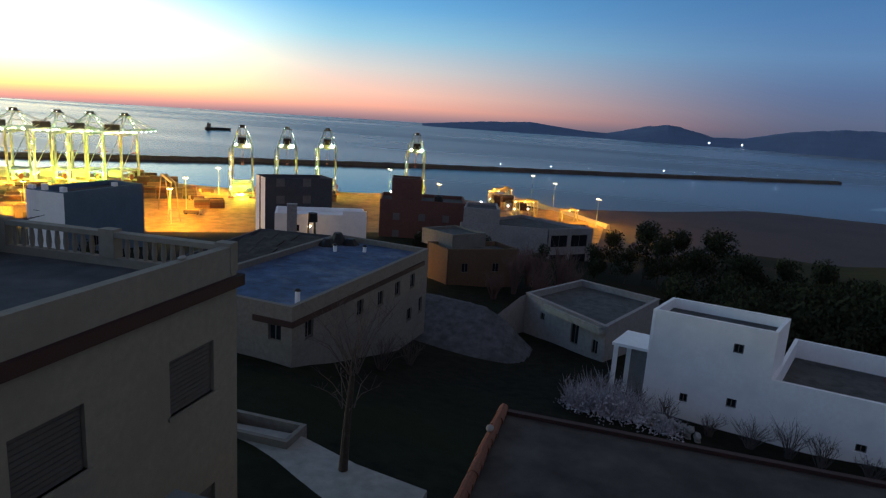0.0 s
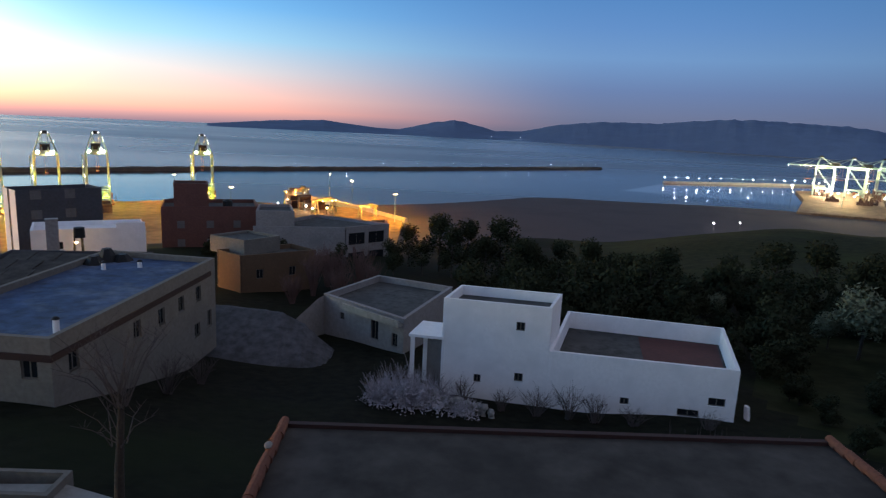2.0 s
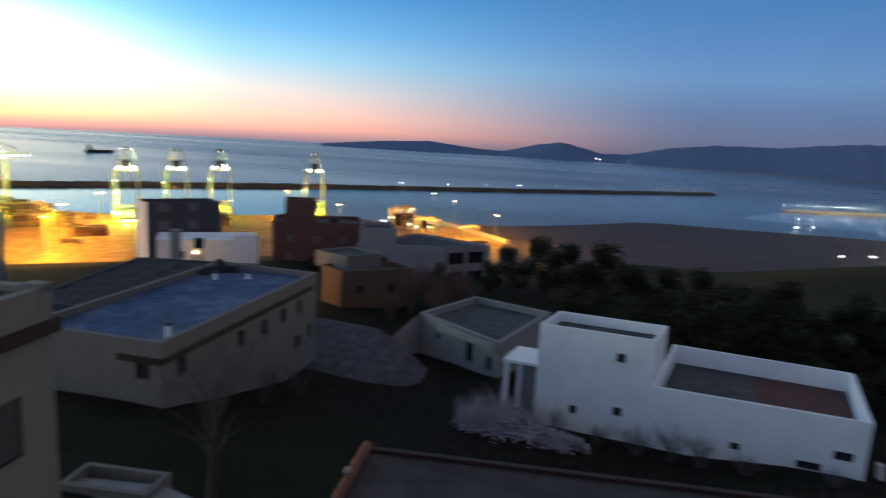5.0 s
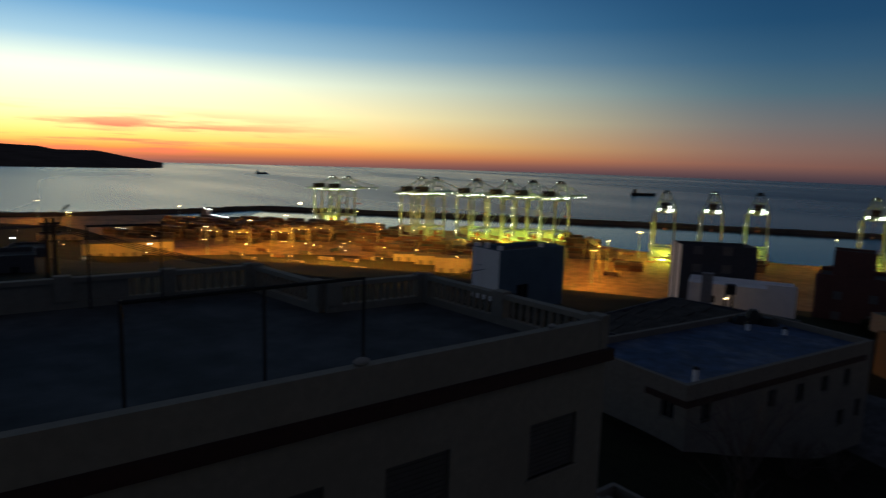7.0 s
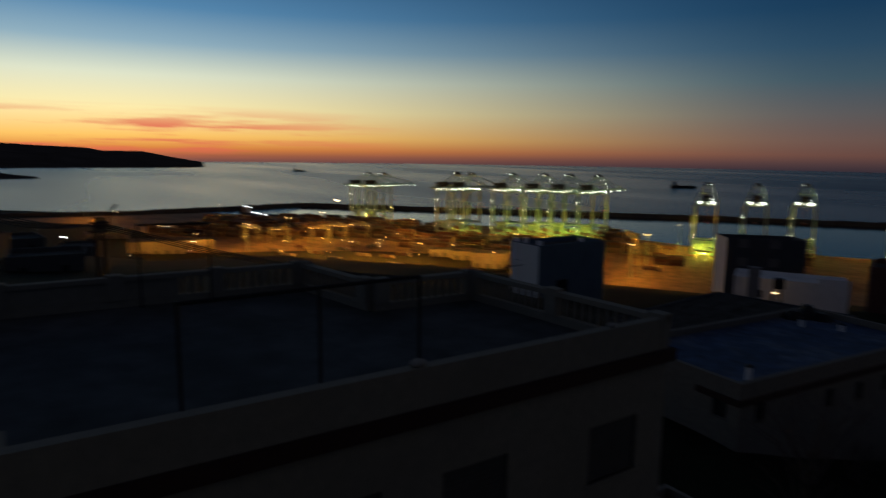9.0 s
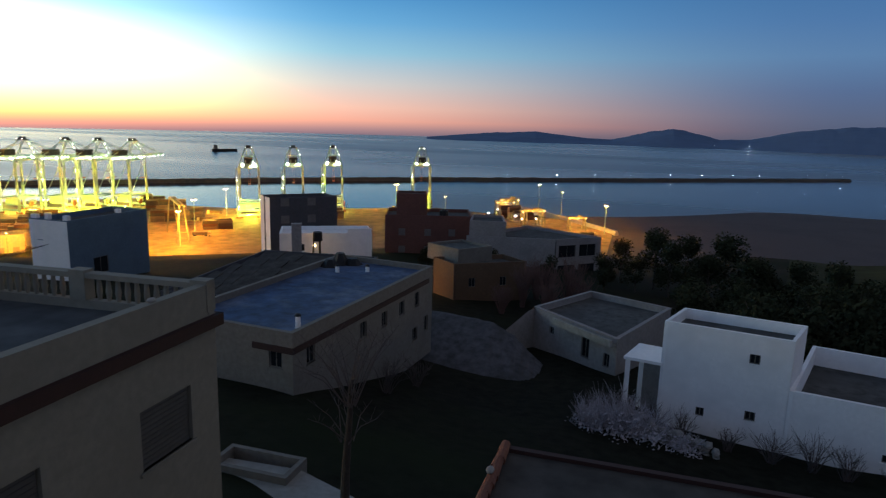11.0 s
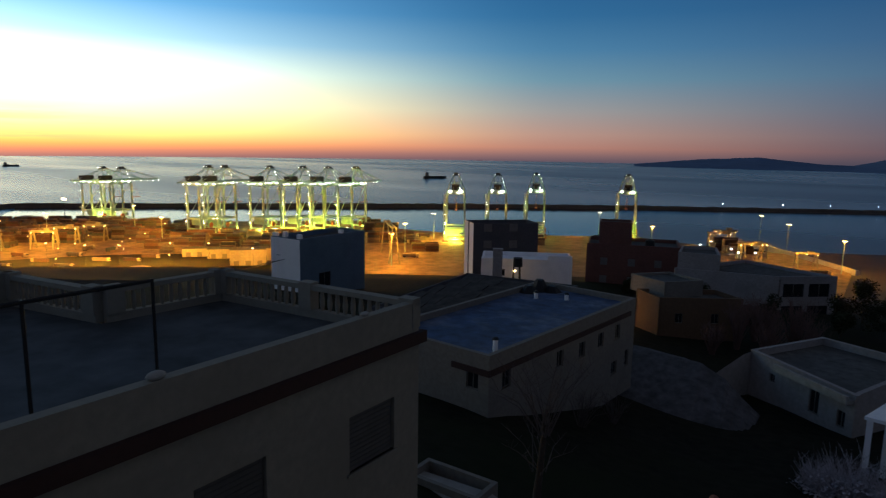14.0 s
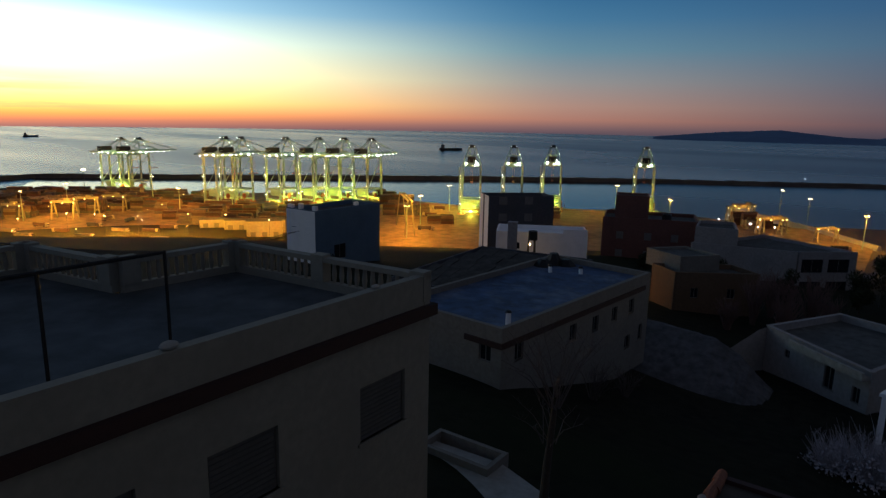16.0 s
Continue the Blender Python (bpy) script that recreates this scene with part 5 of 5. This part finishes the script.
def truck_parts(root):
    """A container lorry, its cab towards +x."""
    bm = bmesh.new()
    box(bm, (7.2, 0, 2.1), (2.2, 2.5, 2.8))
    box(bm, (6.9, 0, 3.65), (1.4, 2.2, 0.4))
    cab = part("cab", bm, SHED_WALL, root, local=True)
    bm = bmesh.new()
    box(bm, (8.31, 0, 2.6), (0.06, 2.1, 0.9))
    part("windscreen", bm, GLASS, cab, local=True)
    bm = bmesh.new()
    box(bm, (0.4, 0, 0.95), (13.0, 1.0, 0.35))
    part("chassis", bm, IRON, root, local=True)
    bm = bmesh.new()
    box(bm, (-0.2, 0, 2.45), (12.2, 2.44, 2.58))
    part("container", bm, BOXES, root, local=True)
    for x in (-5.2, -3.9, 4.6, 7.3):
        for y in (-1.1, 1.1):
            bm = bmesh.new()
            rod(bm, (x, y - 0.15, 0.5), (x, y + 0.15, 0.5), 0.5, 0.5, 12)
            part("wheel", bm, IRON, root, local=True)


truck = thing("container_truck", (*place(63.4, 585)[:2], 3.0), "pale container truck standing on the port road", "truck", "port trucks", turn=30)
truck_parts(truck)
random.seed(77)
for az, d in ((67.4, 600), (65.2, 622), (61.2, 575), (68.8, 640), (66.0, 566), (59.8, 588), (62.6, 640), (71.0, 620), (64.2, 655), (37.4, 640), (36.6, 690), (37.9, 560), (4.0, 590), (70.0, 590)):
    copy_thing(truck, Matrix.Translation(place(az, d)) @ Matrix.Rotation(radians(30 + random.choice((0, 0, 180, 95)) + random.uniform(-8, 8)), 4, "Z"))


def ship(name, at, turn, length, high, label):
    root = thing(name, at, label, "ship", turn=turn)
    bm = bmesh.new()
    w = length * 0.15
    low = [(-length / 2, -w / 2), (length * 0.36, -w / 2), (length / 2, 0), (length * 0.36, w / 2), (-length / 2, w / 2)]
    prism(bm, low, -1, high)
    part("hull", bm, IRON, root, local=True)
    bm = bmesh.new()
    box(bm, (-length * 0.36, 0, high + high * 0.8), (length * 0.13, w * 0.8, high * 1.6))
    part("bridge", bm, PALE, root, local=True)
    bm = bmesh.new()
    rod(bm, (-length * 0.36, 0, high * 2.6), (-length * 0.36, 0, high * 4.2), 0.5, 0.3, 6)
    rod(bm, (length * 0.2, 0, high), (length * 0.2, 0, high * 3), 0.5, 0.3, 6)
    part("mast", bm, IRON, root, local=True)
    return root


ship("cargo_ship", (-1209, 1683, 0), 52, 76, 7, "dark cargo ship at anchor on the sea")
ship("cargo_ship", (-2810, 1090, 0), 100, 60, 6, "small distant cargo ship on the sea")
def lit_ship(at, turn, length, high, lamps, label):
    """A moored ship with lamps along its deck."""
    root = ship("moored_ship", at, turn, length, high, label)
    for k in range(lamps):
        bm = bmesh.new()
        box(bm, (length * (k / lamps - 0.45), 0, high + (1.2 if k > 2 else high * 1.7)), (length * 0.05, 0.5, 0.4))
        part("deck_lamp", bm, LAMP_WHITE, root, local=True)


lit_ship((*place(72.6, 985)[:2], 0), 8, 80, 5, 9, "dark moored ship with a row of white deck lamps")
ship("work_boat", (-318, 655, 0), 22, 26, 3, "small work boat moored at the quay")


def lamp_post(x, y, z, high, head, mat, label, group):
    root = thing("lamp_post", (x, y, z), label, "lamp post", group)
    bm = bmesh.new()
    rod(bm, (x, y, z), (x, y, z + high), head * 0.16, head * 0.1, 6)
    part("pole", bm, IRON, root)
    bm = bmesh.new()
    box(bm, (x, y, z + high + head * 0.2), (head, head, head * 0.45))
    part("lamp_head", bm, mat, root)


for f in (-0.42, -0.24, -0.1, 0.04, 0.2, 0.33, 0.46, 0.58, 0.70, 0.80, 0.89, 0.97):
    lamp_post(-35 + 470 * f, 1290 + 310 * f, 6.5, 5, 0.95, LAMP_WHITE, "white lamp post on the dark breakwater", "breakwater lamps")
for k in range(16):
    f = k / 15
    lamp_post(475 + 385 * f, 1262 + 98 * f, 3.8, 8, 1.25, LAMP_WHITE, "white lamp post on the concrete jetty", "jetty lamps")
lamp_post(*place(65.6, 850)[:2], 3, 31, 3.0, LAMP_ORANGE, "bright orange lamp mast at the quay end", "quay lamps")
for az, d in ((28.6, 655), (29.4, 660), (29.0, 668), (28.0, 664), (21.0, 690), (12.0, 690), (12.8, 684), (10.4, 662), (9.8, 655), (8.6, 640)):
    lamp_post(*place(az, d)[:2], 3, random.uniform(3, 9), 1.1, LAMP_WHITE, "small white work lamp on the quay", "quay lamps")
for k in range(46):
    x, y, _ = place(random.uniform(42, 88), random.uniform(500, 800))
    lamp_post(x, y, 3, random.uniform(4, 12), random.uniform(0.3, 0.6), random.choice((LAMP_ORANGE, LAMP_ORANGE, LAMP_WHITE)), "small working lamp post in the container yard", "yard lamps")
for k in range(70):
    x, y = random.uniform(620, 1500), 0
    y = 860 + (x - 620) * 0.28 + random.uniform(-60, 260)
    lamp_post(x, y, 3.5, random.uniform(6, 20), random.uniform(1.0, 2.0), random.choice((LAMP_WHITE, LAMP_WHITE, LAMP_ORANGE)), "bright lamp post in the far container yard", "far yard lamps")


# bare fill lights added to the yard; the one at bearing 7 has no gantry
for az, d, watts in ((5.2, 612, 9000), (8.9, 632, 5000), (11.3, 690, 5000), (7.0, 560, 12000), (39.3, 500, 8000), (67, 668, 11000), (64.5, 688, 11000)):
    lamp("yard_fill_light", place(az, d, 16), (1.0, 0.42, 0.03), watts)
# the lamp at bearing 51.6 is added to light the sheds behind it
for az, d in ((67, 590), (64.4, 566), (62.0, 556), (58.2, 556), (51.6, 512), (70.2, 575), (73.5, 610), (55.2, 545), (80.6, 612), (77.4, 640)):
    x, y, _ = place(az, d)
    lamp_post(x, y, 3, 17, 0.7, LAMP_ORANGE, "orange street lamp along the port road", "port road lamps")
    lamp("road_light", (x, y, 19.2), (1.0, 0.39, 0.03), 80000 if 57 < az < 71 else 26000 if az < 75 else 10000)
for x, y in ((400, 965), (517, 1006), (306, 659), (340, 670), (372, 940)):
    lamp_post(x, y, land_height(x, y), 5, 1.0, LAMP_WHITE, "white lamp post on the dark beach", "beach lamps")
lamp_post(*place(-52.9, 1400)[:2], 3.5, 22, 5.0, LAMP_ORANGE, "bright orange lamp mast in the far yard", "far yard lamps")
for az, d, z in ((99.6, 4150, 24), (98.0, 2300, 16), (95.3, 4150, 60), (91.4, 4000, 18), (92.6, 2290, 4), (92.2, 2290, 4), (96.8, 2300, 14), (99.2, 1150, 12), (100.4, 1150, 9),
                 (-3.4, 4200, 14), (-4.2, 4200, 12), (-5.0, 4200, 13), (-5.7, 4200, 14), (-8.2, 4100, 18), (-49.4, 4150, 30), (-50.2, 4150, 42), (-51.6, 4150, 60), (-52.4, 4150, 58)):
    lamp_post(*place(az, d)[:2], z - 4, 6, d * 0.0009, LAMP_WHITE, "far lamp on the dark coast", "coast lamps")


def on_land(az, slope):
    """Where a line of sight from the terrace meets the land."""
    for k in range(200):
        r = 30 * 1.025 ** k
        x, y, _ = place(az, r)
        z = land_height(x, y)
        if 100 + slope * r < z:
            return x, y, z
    return x, y, z


for az, slope in ((98.8, -0.125), (96.0, -0.150), (88.5, -0.118), (84.0, -0.135), (86.8, -0.16), (81.2, -0.15), (77.5, -0.165), (92.0, -0.14), (94.0, -0.17), (83.0, -0.12), (79.0, -0.14)):
    lamp_post(*on_land(az, slope), 4, 0.28, random.choice((LAMP_WHITE, LAMP_ORANGE)), "small street lamp in the dark town", "street lamps")
for az, slope in [(96.05, -0.127), (94.03, -0.13), (91.94, -0.134), (89.93, -0.138), (88.04, -0.142), (86.14, -0.147), (84.16, -0.152), (92.76, -0.109), (89.09, -0.124), (88.04, -0.11), (86.65, -0.118), (90.02, -0.107)]:
    lamp_post(*on_land(az, slope), 3.2, 0.22, LAMP_WHITE, "small white street lamp along the dark road", "street lamps")
lamp_post(-47.5, 88.0, 76.5, 4.5, 0.35, LAMP_ORANGE, "orange street lamp beside the white house", "street lamps")
lamp("street_light", (-47.5, 87.6, 80.6), (1.0, 0.55, 0.15), 12)
lamp_post(-28.4, 77.5, 77.0, 3.4, 0.3, LAMP_ORANGE, "orange street lamp beside the ochre house", "street lamps")
lamp("street_light", (-28.1, 77.5, 80.2), (1.0, 0.5, 0.12), 55, 0.2)
